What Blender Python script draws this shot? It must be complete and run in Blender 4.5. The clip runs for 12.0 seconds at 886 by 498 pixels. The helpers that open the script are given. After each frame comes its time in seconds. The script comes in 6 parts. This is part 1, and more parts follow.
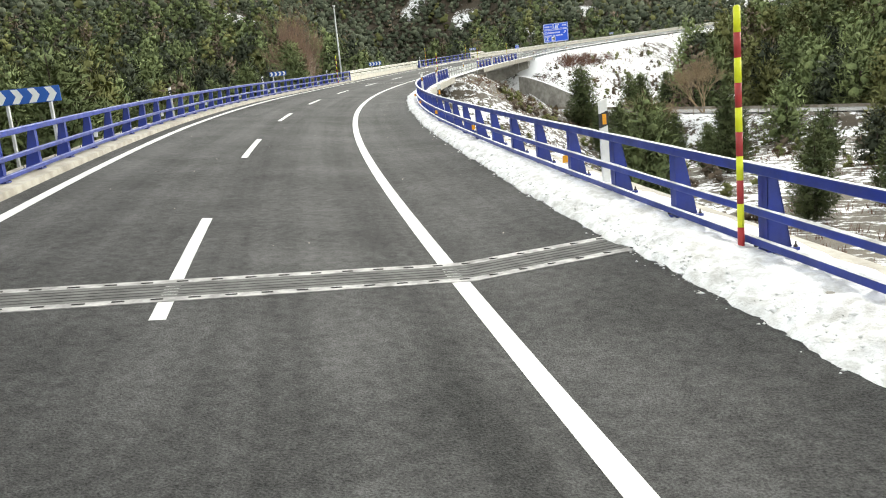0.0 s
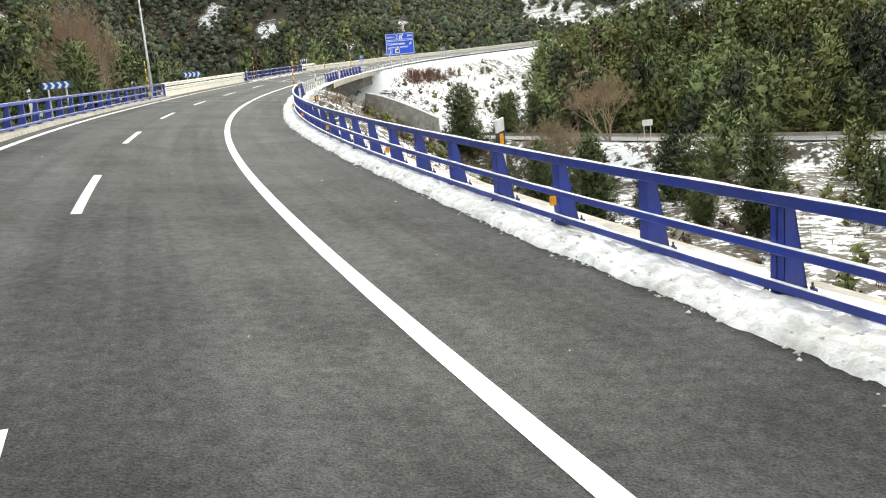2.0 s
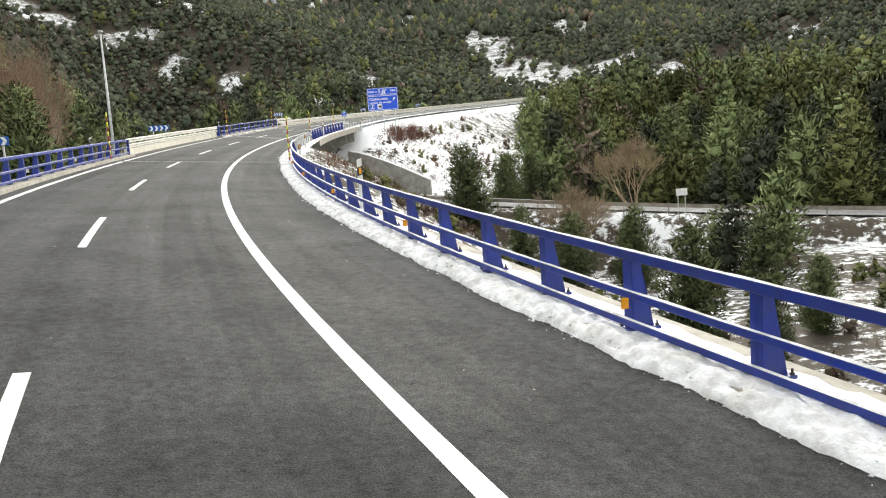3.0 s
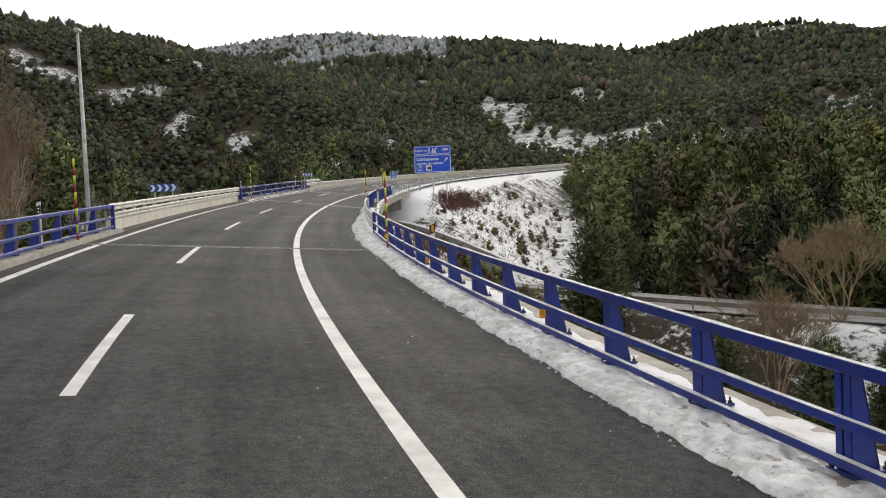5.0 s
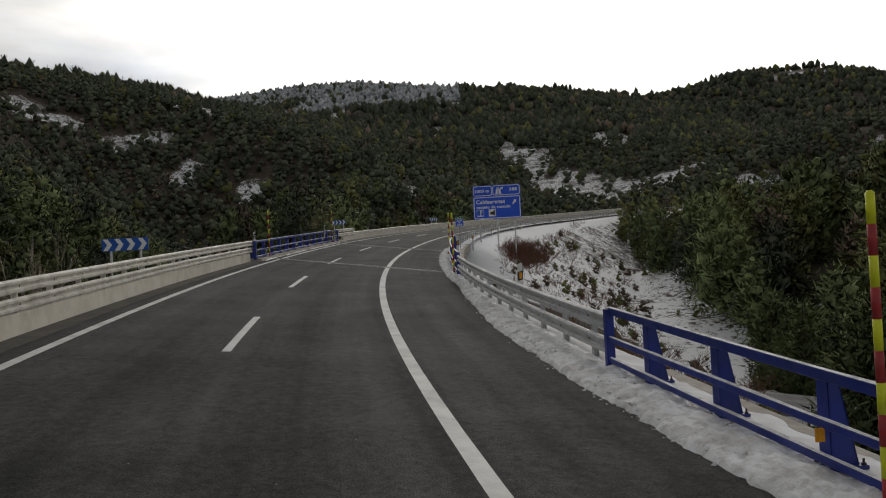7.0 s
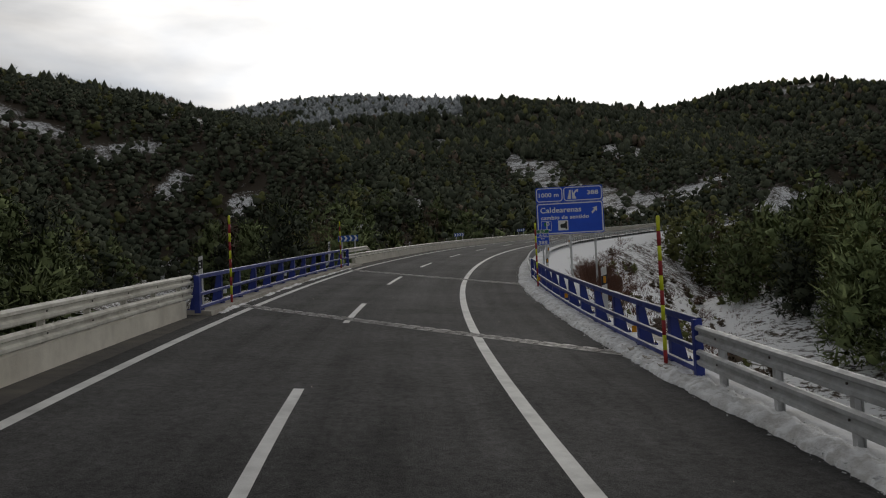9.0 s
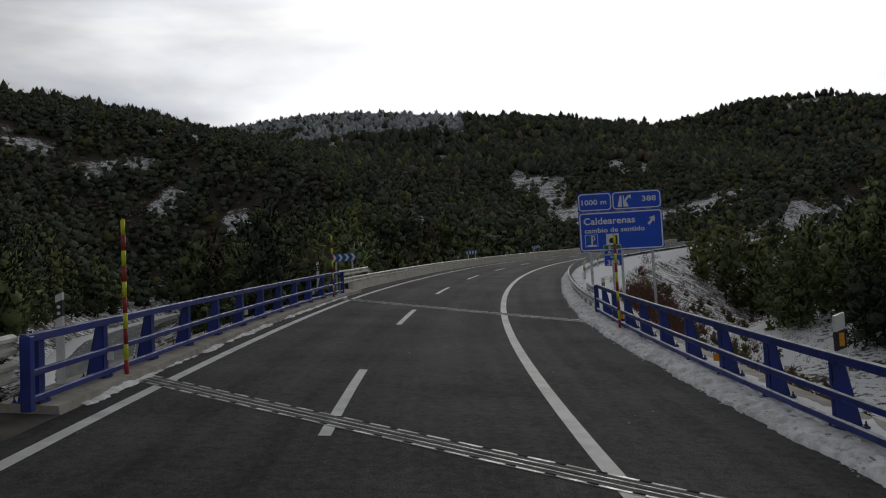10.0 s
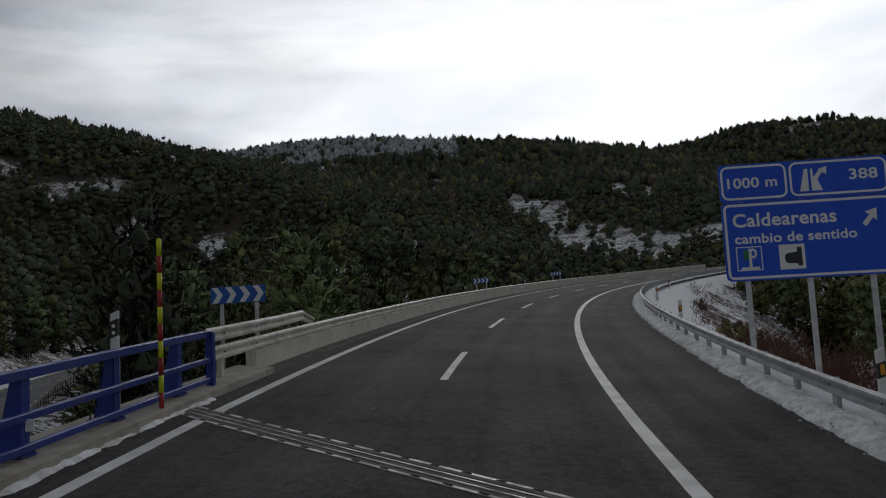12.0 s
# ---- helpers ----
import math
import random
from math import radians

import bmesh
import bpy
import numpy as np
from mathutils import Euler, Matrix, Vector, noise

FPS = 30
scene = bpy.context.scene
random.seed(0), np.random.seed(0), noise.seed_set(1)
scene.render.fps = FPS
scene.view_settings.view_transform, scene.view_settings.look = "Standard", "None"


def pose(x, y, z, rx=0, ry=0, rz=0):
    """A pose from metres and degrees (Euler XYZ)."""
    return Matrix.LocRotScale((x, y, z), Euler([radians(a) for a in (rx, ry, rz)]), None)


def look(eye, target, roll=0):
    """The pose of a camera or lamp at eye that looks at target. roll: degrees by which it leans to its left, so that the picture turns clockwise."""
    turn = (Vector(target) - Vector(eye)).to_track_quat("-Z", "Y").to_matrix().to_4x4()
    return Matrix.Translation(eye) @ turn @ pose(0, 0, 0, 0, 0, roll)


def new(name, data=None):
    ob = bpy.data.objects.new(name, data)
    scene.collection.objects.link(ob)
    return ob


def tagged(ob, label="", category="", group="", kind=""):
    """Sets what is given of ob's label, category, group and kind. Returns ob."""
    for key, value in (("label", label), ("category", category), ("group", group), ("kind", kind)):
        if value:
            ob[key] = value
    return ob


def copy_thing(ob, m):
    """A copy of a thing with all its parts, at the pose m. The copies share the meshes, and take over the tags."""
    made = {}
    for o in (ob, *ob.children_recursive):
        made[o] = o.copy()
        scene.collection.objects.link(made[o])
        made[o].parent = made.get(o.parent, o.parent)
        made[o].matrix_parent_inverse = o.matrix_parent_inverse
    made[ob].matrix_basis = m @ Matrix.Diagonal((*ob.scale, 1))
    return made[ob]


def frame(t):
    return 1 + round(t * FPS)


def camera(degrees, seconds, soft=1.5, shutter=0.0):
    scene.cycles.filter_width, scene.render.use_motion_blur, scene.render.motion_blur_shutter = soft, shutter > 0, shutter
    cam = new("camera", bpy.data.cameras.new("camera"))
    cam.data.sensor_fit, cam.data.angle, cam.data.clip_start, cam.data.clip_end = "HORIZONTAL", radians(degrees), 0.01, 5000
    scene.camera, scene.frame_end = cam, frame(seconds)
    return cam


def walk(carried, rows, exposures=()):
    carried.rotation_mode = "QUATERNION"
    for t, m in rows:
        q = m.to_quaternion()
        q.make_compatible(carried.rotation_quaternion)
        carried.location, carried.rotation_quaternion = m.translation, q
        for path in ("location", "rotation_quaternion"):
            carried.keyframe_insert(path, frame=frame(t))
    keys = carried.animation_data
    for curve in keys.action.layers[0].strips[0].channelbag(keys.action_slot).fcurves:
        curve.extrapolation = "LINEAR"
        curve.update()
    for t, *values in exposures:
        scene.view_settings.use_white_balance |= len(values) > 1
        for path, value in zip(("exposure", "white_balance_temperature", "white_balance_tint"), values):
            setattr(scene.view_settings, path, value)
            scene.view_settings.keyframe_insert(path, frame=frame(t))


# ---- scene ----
cam = camera(59.48, 12.0, soft=1.1)
PATH = [
    (0, (24.233, -50.376, -0.329), (23.591, -48.520, -0.709), -5.42),
    (0.5, (21.020, -45.312, -0.006), (20.494, -43.420, -0.386), -4.77),
    (1, (18.076, -40.327, 0.335), (17.665, -38.408, -0.047), -4.36),
    (1.5, (15.207, -35.312, 0.578), (14.906, -33.371, 0.206), -4.78),
    (2, (12.487, -30.148, 0.845), (12.338, -28.192, 0.460), -4.72),
    (2.5, (9.890, -24.897, 1.190), (9.834, -22.930, 0.830), -4.70),
    (3, (7.500, -19.771, 1.743), (7.472, -17.787, 1.487), -3.69),
    (5, (-0.744, 2.291, 2.827), (-0.757, 4.289, 2.738), -2.39),
    (5.5, (-2.516, 7.897, 3.124), (-2.530, 9.896, 3.062), -2.58),
    (6, (-4.143, 13.524, 3.426), (-4.164, 15.524, 3.412), -2.71),
    (6.5, (-5.668, 19.314, 3.757), (-5.691, 21.313, 3.784), -2.57),
    (7, (-7.020, 25.031, 4.078), (-7.048, 27.030, 4.115), -2.81),
    (9, (-11.345, 48.178, 5.503), (-11.362, 50.176, 5.581), -2.68),
    (9.5, (-12.041, 53.900, 5.903), (-12.059, 55.897, 6.008), -2.72),
    (10, (-12.561, 59.618, 6.203), (-12.577, 61.614, 6.327), -2.96),
    (10.5, (-12.909, 65.313, 6.533), (-12.923, 67.308, 6.681), -3.19),
    (11, (-13.170, 70.880, 6.876), (-13.180, 72.873, 7.042), -3.04),
    (11.5, (-13.292, 76.594, 7.248), (-13.295, 78.586, 7.426), -2.94),
    (12, (-13.238, 82.650, 7.626), (-13.234, 84.641, 7.820), -3.09),
]
EXPOSURE = [(0, 1.05, 6800, 4), (2.6, 1.05, 6800, 5), (3.2, 0.72, 6800, 7), (4.8, 0.02, 6857, 10), (5.6, -0.3, 6850, 10), (6.5, -1.22, 6784, 10), (7.2, -1.28, 6732, 10), (9.0, -1.64, 6600, 10), (10.0, -1.86, 6350, 10), (11.0, -1.98, 6200, 10), (12.0, -2.03, 6150, 10)]
walk(cam, [(t, look(eye, target, roll)) for t, eye, target, roll in PATH], EXPOSURE)

# ---------------------------------------------------------------- light
SUN_AZ, SUN_EL = radians(14), radians(24)        # azimuth to the right of +y
SUN_DIR = Vector((math.sin(SUN_AZ) * math.cos(SUN_EL), math.cos(SUN_AZ) * math.cos(SUN_EL), math.sin(SUN_EL)))


def make_world():
    w = bpy.data.worlds.new("overcast_sky")
    scene.world = w
    w.use_nodes = True
    nt = w.node_tree
    nt.nodes.clear()
    n, l = nt.nodes.new, nt.links.new
    out, bg = n("ShaderNodeOutputWorld"), n("ShaderNodeBackground")
    sky = n("ShaderNodeTexSky")
    sky.sky_type, sky.sun_disc = "NISHITA", False
    sky.sun_elevation, sky.sun_rotation = SUN_EL, SUN_AZ
    sky.dust_density, sky.air_density = 4.0, 1.0
    co = n("ShaderNodeTexCoord")
    # cloud sheets, stretched flat
    mp = n("ShaderNodeMapping")
    mp.inputs["Scale"].default_value = (1.0, 1.0, 4.5)
    l(co.outputs["Generated"], mp.inputs["Vector"])
    nz = n("ShaderNodeTexNoise")
    nz.inputs["Scale"].default_value, nz.inputs["Detail"].default_value, nz.inputs["Roughness"].default_value = 1.9, 6.0, 0.52
    nz.inputs["Distortion"].default_value = 0.6
    l(mp.outputs["Vector"], nz.inputs["Vector"])
    ramp = n("ShaderNodeValToRGB")
    ramp.color_ramp.elements[0].position, ramp.color_ramp.elements[0].color = 0.38, (0.70, 0.74, 0.80, 1)
    ramp.color_ramp.elements[1].position, ramp.color_ramp.elements[1].color = 0.60, (0.98, 0.965, 0.945, 1)
    l(nz.outputs["Fac"], ramp.inputs["Fac"])
    # thin cloud in front of the sun
    dot = n("ShaderNodeVectorMath")
    dot.operation = "DOT_PRODUCT"
    dot.inputs[1].default_value = SUN_DIR
    l(co.outputs["Generated"], dot.inputs[0])
    glow = n("ShaderNodeMapRange")
    glow.interpolation_type = "SMOOTHSTEP"
    glow.inputs["From Min"].default_value, glow.inputs["From Max"].default_value = 0.66, 0.99
    glow.inputs["To Min"].default_value, glow.inputs["To Max"].default_value = 1.0, 4.2
    # the edges of the cloud layers break up the bright part
    mp2 = n("ShaderNodeMapping")
    mp2.inputs["Scale"].default_value = (1.0, 1.0, 3.2)
    l(co.outputs["Generated"], mp2.inputs["Vector"])
    torn = n("ShaderNodeTexNoise")
    torn.inputs["Scale"].default_value, torn.inputs["Detail"].default_value, torn.inputs["Roughness"].default_value = 2.4, 7.0, 0.5
    l(mp2.outputs["Vector"], torn.inputs["Vector"])
    shift = n("ShaderNodeMath")
    shift.operation = "MULTIPLY_ADD"
    shift.inputs[1].default_value, shift.inputs[2].default_value = 0.5, -0.25
    l(torn.outputs["Fac"], shift.inputs[0])
    near_sun = n("ShaderNodeMath")
    near_sun.operation = "ADD"
    l(dot.outputs["Value"], near_sun.inputs[0])
    l(shift.outputs[0], near_sun.inputs[1])
    l(near_sun.outputs[0], glow.inputs["Value"])
    mul = n("ShaderNodeMix")
    mul.data_type, mul.blend_type = "RGBA", "MULTIPLY"
    mul.inputs["Factor"].default_value = 1.0
    l(ramp.outputs["Color"], mul.inputs["A"])
    comb = n("ShaderNodeCombineColor")
    for k in ("Red", "Green", "Blue"):
        l(glow.outputs["Result"], comb.inputs[k])
    l(comb.outputs["Color"], mul.inputs["B"])
    dim = n("ShaderNodeMix")
    dim.data_type, dim.blend_type = "RGBA", "MULTIPLY"
    dim.inputs["Factor"].default_value = 1.0
    dim.inputs["B"].default_value = (0.10, 0.10, 0.10, 1)
    l(sky.outputs["Color"], dim.inputs["A"])
    # added dimming of the sky overhead, mostly out of view, lowers light on the ground
    sep = n("ShaderNodeSeparateXYZ")
    l(co.outputs["Generated"], sep.inputs["Vector"])
    zenith_dim = n("ShaderNodeMapRange")
    zenith_dim.interpolation_type = "SMOOTHSTEP"
    for k, v in (("From Min", 0.30), ("From Max", 0.85), ("To Min", 1.0), ("To Max", 0.5)):
        zenith_dim.inputs[k].default_value = v
    l(sep.outputs["Z"], zenith_dim.inputs["Value"])
    shade = n("ShaderNodeVectorMath")
    shade.operation = "SCALE"
    l(mul.outputs["Result"], shade.inputs[0])
    l(zenith_dim.outputs["Result"], shade.inputs["Scale"])
    mix = n("ShaderNodeMix")
    mix.data_type = "RGBA"
    mix.inputs["Factor"].default_value = 0.88
    l(dim.outputs["Result"], mix.inputs["A"])
    l(shade.outputs["Vector"], mix.inputs["B"])
    l(mix.outputs["Result"], bg.inputs["Color"])
    bg.inputs["Strength"].default_value = 1.15
    l(bg.outputs["Background"], out.inputs["Surface"])


make_world()
sun = new("sun", bpy.data.lights.new("sun", "SUN"))
sun.data.energy, sun.data.angle, sun.data.color = 0.8, radians(20), (1.0, 0.95, 0.87)
sun.matrix_world = look((0, 0, 50), Vector((0, 0, 50)) - SUN_DIR)


# ---------------------------------------------------------------- materials
def material(name, base, second=None, scale=3.0, rough=0.7, rough2=None, metal=0.0, bump=0.0, bump_scale=40.0, low=0.4, high=0.62,
             stain=None, stain_scale=0.4, stain_amount=0.0, by_object=0.0, by_island=0.0, coat=0.0, detail=6.0, stretch=None, spec=0.5):
    m = bpy.data.materials.new(name)
    m.use_nodes = True
    nt = m.node_tree
    n, l = nt.nodes.new, nt.links.new
    p = nt.nodes["Principled BSDF"]
    co = n("ShaderNodeTexCoord")
    src = co.outputs["Object"]
    if stretch:
        mp = n("ShaderNodeMapping")
        mp.inputs["Scale"].default_value = stretch
        l(src, mp.inputs["Vector"])
        src = mp.outputs["Vector"]

    def noise_fac(sc, lo, hi, det=detail):
        t = n("ShaderNodeTexNoise")
        t.inputs["Scale"].default_value, t.inputs["Detail"].default_value, t.inputs["Roughness"].default_value = sc, det, 0.6
        l(src, t.inputs["Vector"])
        r = n("ShaderNodeMapRange")
        r.inputs["From Min"].default_value, r.inputs["From Max"].default_value = lo, hi
        l(t.outputs["Fac"], r.inputs["Value"])
        return r.outputs["Result"]

    def mixed(fac, a, b, mode="MIX"):
        x = n("ShaderNodeMix")
        x.data_type, x.blend_type = "RGBA", mode
        for sock, v in (("Factor", fac), ("A", a), ("B", b)):
            if isinstance(v, (tuple, list)):
                x.inputs[sock].default_value = (*v, 1)
            elif isinstance(v, (int, float)):
                x.inputs[sock].default_value = v
            else:
                l(v, x.inputs[sock])
        return x.outputs["Result"]

    fac = noise_fac(scale, low, high)
    col = mixed(fac, base, second or tuple(c * 0.8 for c in base))
    if stain_amount:
        sf = noise_fac(stain_scale, 0.45, 0.7)
        mm = n("ShaderNodeMath")
        mm.operation = "MULTIPLY"
        mm.inputs[1].default_value = stain_amount
        l(sf, mm.inputs[0])
        col = mixed(mm.outputs[0], col, stain or (0.05, 0.045, 0.04))
    for amount, node, sock in ((by_object, "ShaderNodeObjectInfo", "Random"), (by_island, "ShaderNodeNewGeometry", "Random Per Island")):
        if amount:
            o = n(node)
            r = n("ShaderNodeMapRange")
            r.inputs["To Min"].default_value, r.inputs["To Max"].default_value = 1 - amount, 1 + amount
            l(o.outputs[sock], r.inputs["Value"])
            hs = n("ShaderNodeHueSaturation")
            l(r.outputs["Result"], hs.inputs["Value"])
            l(col, hs.inputs["Color"])
            col = hs.outputs["Color"]
    l(col, p.inputs["Base Color"])
    p.inputs["Metallic"].default_value = metal
    if rough2 is not None:
        r = n("ShaderNodeMapRange")
        r.inputs["To Min"].default_value, r.inputs["To Max"].default_value = rough, rough2
        l(fac, r.inputs["Value"])
        l(r.outputs["Result"], p.inputs["Roughness"])
    else:
        p.inputs["Roughness"].default_value = rough
    p.inputs["Coat Weight"].default_value = coat
    p.inputs["Specular IOR Level"].default_value = spec
    if bump:
        t = n("ShaderNodeTexNoise")
        t.inputs["Scale"].default_value, t.inputs["Detail"].default_value = bump_scale, 8.0
        l(src, t.inputs["Vector"])
        b = n("ShaderNodeBump")
        b.inputs["Strength"].default_value, b.inputs["Distance"].default_value = bump, 0.02
        l(t.outputs["Fac"], b.inputs["Height"])
        l(b.outputs["Normal"], p.inputs["Normal"])
    return m


M_LINE = material("white_road_paint", (0.72, 0.72, 0.70), (0.6, 0.6, 0.58), 2.0, 0.6, stain=(0.25, 0.25, 0.24), stain_scale=1.3, stain_amount=0.45, bump=0.3, bump_scale=60)
M_CONCRETE = material("weathered_concrete", (0.42, 0.40, 0.36), (0.30, 0.28, 0.25), 1.5, 0.85, stain=(0.10, 0.09, 0.08), stain_scale=0.5, stain_amount=0.6, bump=0.4, bump_scale=25)
M_KERB = material("damp_kerb_concrete", (0.44, 0.41, 0.35), (0.33, 0.30, 0.25), 3.0, 0.8, stain=(0.16, 0.14, 0.11), stain_scale=1.1, stain_amount=0.5, bump=0.5, bump_scale=20)
M_GRIT = material("dark_roadside_grit", (0.075, 0.068, 0.06), (0.045, 0.042, 0.038), 6.0, 0.9, stain=(0.16, 0.14, 0.11), stain_scale=1.5, stain_amount=0.5, bump=0.8, bump_scale=45)
M_WHITEWALL = material("whitewashed_concrete", (0.78, 0.74, 0.64), (0.70, 0.66, 0.56), 1.0, 0.8, stain=(0.24, 0.20, 0.15), stain_scale=1.6, stain_amount=0.28, bump=0.3, bump_scale=25)
M_BLUE = material("blue_railing_paint", (0.012, 0.034, 0.27), (0.010, 0.026, 0.20), 2.5, 0.38, 0.55, by_object=0.12, stain=(0.05, 0.06, 0.12), stain_scale=3.0, stain_amount=0.3, bump=0.08, bump_scale=30)
M_GALV = material("galvanised_steel", (0.60, 0.61, 0.61), (0.50, 0.51, 0.51), 6.0, 0.5, 0.65, metal=0.15, by_object=0.08, stain=(0.22, 0.2, 0.17), stain_scale=2.0, stain_amount=0.4)
M_OLDRAIL = material("weathered_rail_steel", (0.30, 0.27, 0.23), (0.22, 0.19, 0.16), 1.5, 0.6, 0.75, metal=0.1, stain=(0.15, 0.10, 0.06), stain_scale=1.2, stain_amount=0.5)
M_CREAM = material("cream_painted_steel", (0.77, 0.75, 0.67), (0.69, 0.67, 0.59), 3.0, 0.5, 0.6, by_object=0.06, stain=(0.22, 0.18, 0.13), stain_scale=2.2, stain_amount=0.5)
M_BOLT = material("rusty_bolt", (0.10, 0.08, 0.07), (0.06, 0.05, 0.045), 20.0, 0.7, metal=0.5)
M_YELLOW = material("fluorescent_yellow_plastic", (0.72, 0.76, 0.02), (0.62, 0.66, 0.02), 6.0, 0.45)
M_RED = material("red_plastic", (0.42, 0.03, 0.03), (0.32, 0.03, 0.03), 6.0, 0.5)
M_ORANGE = material("orange_reflector", (0.80, 0.36, 0.02), (0.70, 0.30, 0.02), 30.0, 0.25)
M_WHITE = material("white_plastic", (0.78, 0.78, 0.76), (0.66, 0.66, 0.63), 3.0, 0.5, stain_amount=0.2)
M_BLACK = material("black_band", (0.02, 0.02, 0.02), (0.03, 0.03, 0.03), 10.0, 0.5)
M_SIGNBLUE = material("blue_sign_sheeting", (0.006, 0.085, 0.66), (0.005, 0.075, 0.60), 1.2, 0.4, 0.5)
M_CHEVBLUE = material("blue_chevron_sheeting", (0.01, 0.10, 0.44), (0.01, 0.085, 0.38), 3.0, 0.45)
M_SIGNWHITE = material("white_sign_sheeting", (0.80, 0.81, 0.80), (0.74, 0.75, 0.74), 2.0, 0.4)
M_SIGNGREEN = material("green_sign_sheeting", (0.01, 0.20, 0.07), None, 2.0, 0.45)
M_RUBBER = material("joint_rubber", (0.018, 0.018, 0.017), (0.032, 0.031, 0.030), 5.0, 0.9, spec=0.12, bump=0.4, bump_scale=60)
M_OLDRUBBER = material("scuffed_grey_rubber", (0.13, 0.128, 0.125), (0.075, 0.074, 0.072), 3.0, 0.8, spec=0.2, bump=0.4, bump_scale=60)
M_JOINTSTEEL = material("worn_joint_edge", (0.40, 0.39, 0.38), (0.22, 0.215, 0.21), 4.0, 0.5, 0.75, stain_amount=0.5, stain_scale=3.0, bump=0.4, bump_scale=30)
M_BARSTEEL = material("polished_joint_steel", (0.58, 0.57, 0.55), (0.34, 0.33, 0.32), 2.5, 0.4, 0.65, metal=0.4, stain_amount=0.5, stain_scale=2.0)
M_SNOWBANK = material("dirty_ploughed_snow", (0.93, 0.94, 0.95), (0.66, 0.655, 0.64), 5.5, 0.7, 0.9, low=0.44, high=0.64, stain=(0.32, 0.30, 0.26), stain_scale=1.7, stain_amount=0.5, bump=1.0, bump_scale=30)
M_CLEANSNOW = material("wind_crusted_snow", (0.88, 0.89, 0.91), (0.78, 0.78, 0.78), 1.6, 0.85, stain=(0.50, 0.46, 0.40), stain_scale=0.8, stain_amount=0.35, bump=0.8, bump_scale=22)
M_BARK = material("grey_brown_bark", (0.10, 0.075, 0.055), (0.06, 0.045, 0.035), 3.0, 0.9, bump=0.5, bump_scale=12)


def needle_material(name, shade, light, rough=0.9):
    """Foliage: broad drifts of colour, fine needle grain, and a tone of its own for every tree ('tone' on the mesh)."""
    m = bpy.data.materials.new(name)
    m.use_nodes = True
    nt = m.node_tree
    n, l = nt.nodes.new, nt.links.new
    p = nt.nodes["Principled BSDF"]
    co = n("ShaderNodeTexCoord")

    def grain(sc, det, lo, hi, tmin, tmax):
        t = n("ShaderNodeTexNoise")
        t.inputs["Scale"].default_value, t.inputs["Detail"].default_value, t.inputs["Roughness"].default_value = sc, det, 0.65
        l(co.outputs["Object"], t.inputs["Vector"])
        r = n("ShaderNodeMapRange")
        for k, v in (("From Min", lo), ("From Max", hi), ("To Min", tmin), ("To Max", tmax)):
            r.inputs[k].default_value = v
        l(t.outputs["Fac"], r.inputs["Value"])
        return r.outputs["Result"]

    def times(a, b):
        x = n("ShaderNodeMath")
        x.operation = "MULTIPLY"
        l(a, x.inputs[0])
        l(b, x.inputs[1])
        return x.outputs[0]

    mx = n("ShaderNodeMix")
    mx.data_type = "RGBA"
    l(grain(0.45, 3, 0.35, 0.65, 0.0, 1.0), mx.inputs["Factor"])
    mx.inputs["A"].default_value, mx.inputs["B"].default_value = (*shade, 1), (*light, 1)
    at = n("ShaderNodeAttribute")
    at.attribute_name = "tone"
    ob = n("ShaderNodeObjectInfo")
    ro = n("ShaderNodeMapRange")
    ro.inputs["To Min"].default_value, ro.inputs["To Max"].default_value = 0.72, 1.3
    l(ob.outputs["Random"], ro.inputs["Value"])
    hs = n("ShaderNodeHueSaturation")
    l(times(times(at.outputs["Fac"], grain(5.0, 4, 0.3, 0.7, 0.78, 1.22)), ro.outputs["Result"]), hs.inputs["Value"])
    l(mx.outputs["Result"], hs.inputs["Color"])
    l(hs.outputs["Color"], p.inputs["Base Color"])
    p.inputs["Roughness"].default_value, p.inputs["Specular IOR Level"].default_value = rough, 0.12
    return m


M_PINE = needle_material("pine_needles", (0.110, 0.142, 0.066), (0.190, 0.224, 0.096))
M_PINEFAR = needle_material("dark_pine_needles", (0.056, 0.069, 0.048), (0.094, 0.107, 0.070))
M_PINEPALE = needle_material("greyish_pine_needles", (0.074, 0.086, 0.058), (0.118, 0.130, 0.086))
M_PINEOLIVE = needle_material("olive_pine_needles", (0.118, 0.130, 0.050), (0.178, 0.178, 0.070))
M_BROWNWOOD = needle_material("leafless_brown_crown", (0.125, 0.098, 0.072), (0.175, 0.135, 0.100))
M_FROST = needle_material("frosted_pine_needles", (0.20, 0.22, 0.22), (0.46, 0.48, 0.50), 0.8)
M_TREESNOW = material("snow_on_branches", (0.80, 0.81, 0.83), (0.7, 0.71, 0.73), 2.0, 0.8)
M_TWIG = material("bare_twigs", (0.27, 0.185, 0.13), (0.18, 0.12, 0.09), 0.6, 0.9, by_island=0.3, spec=0.2)
M_TANTWIG = material("tan_twigs", (0.36, 0.28, 0.18), (0.24, 0.18, 0.12), 0.6, 0.9, by_island=0.3, spec=0.2)
M_PALEBARK = material("pale_bare_bark", (0.46, 0.40, 0.33), (0.30, 0.25, 0.20), 1.5, 0.85)
M_DRYGRASS = material("dry_grass", (0.28, 0.19, 0.085), (0.17, 0.10, 0.05), 1.0, 0.9, by_island=0.3)
M_REDBUSH = material("rust_brown_scrub", (0.15, 0.065, 0.04), (0.09, 0.045, 0.03), 0.8, 0.9, by_island=0.35)


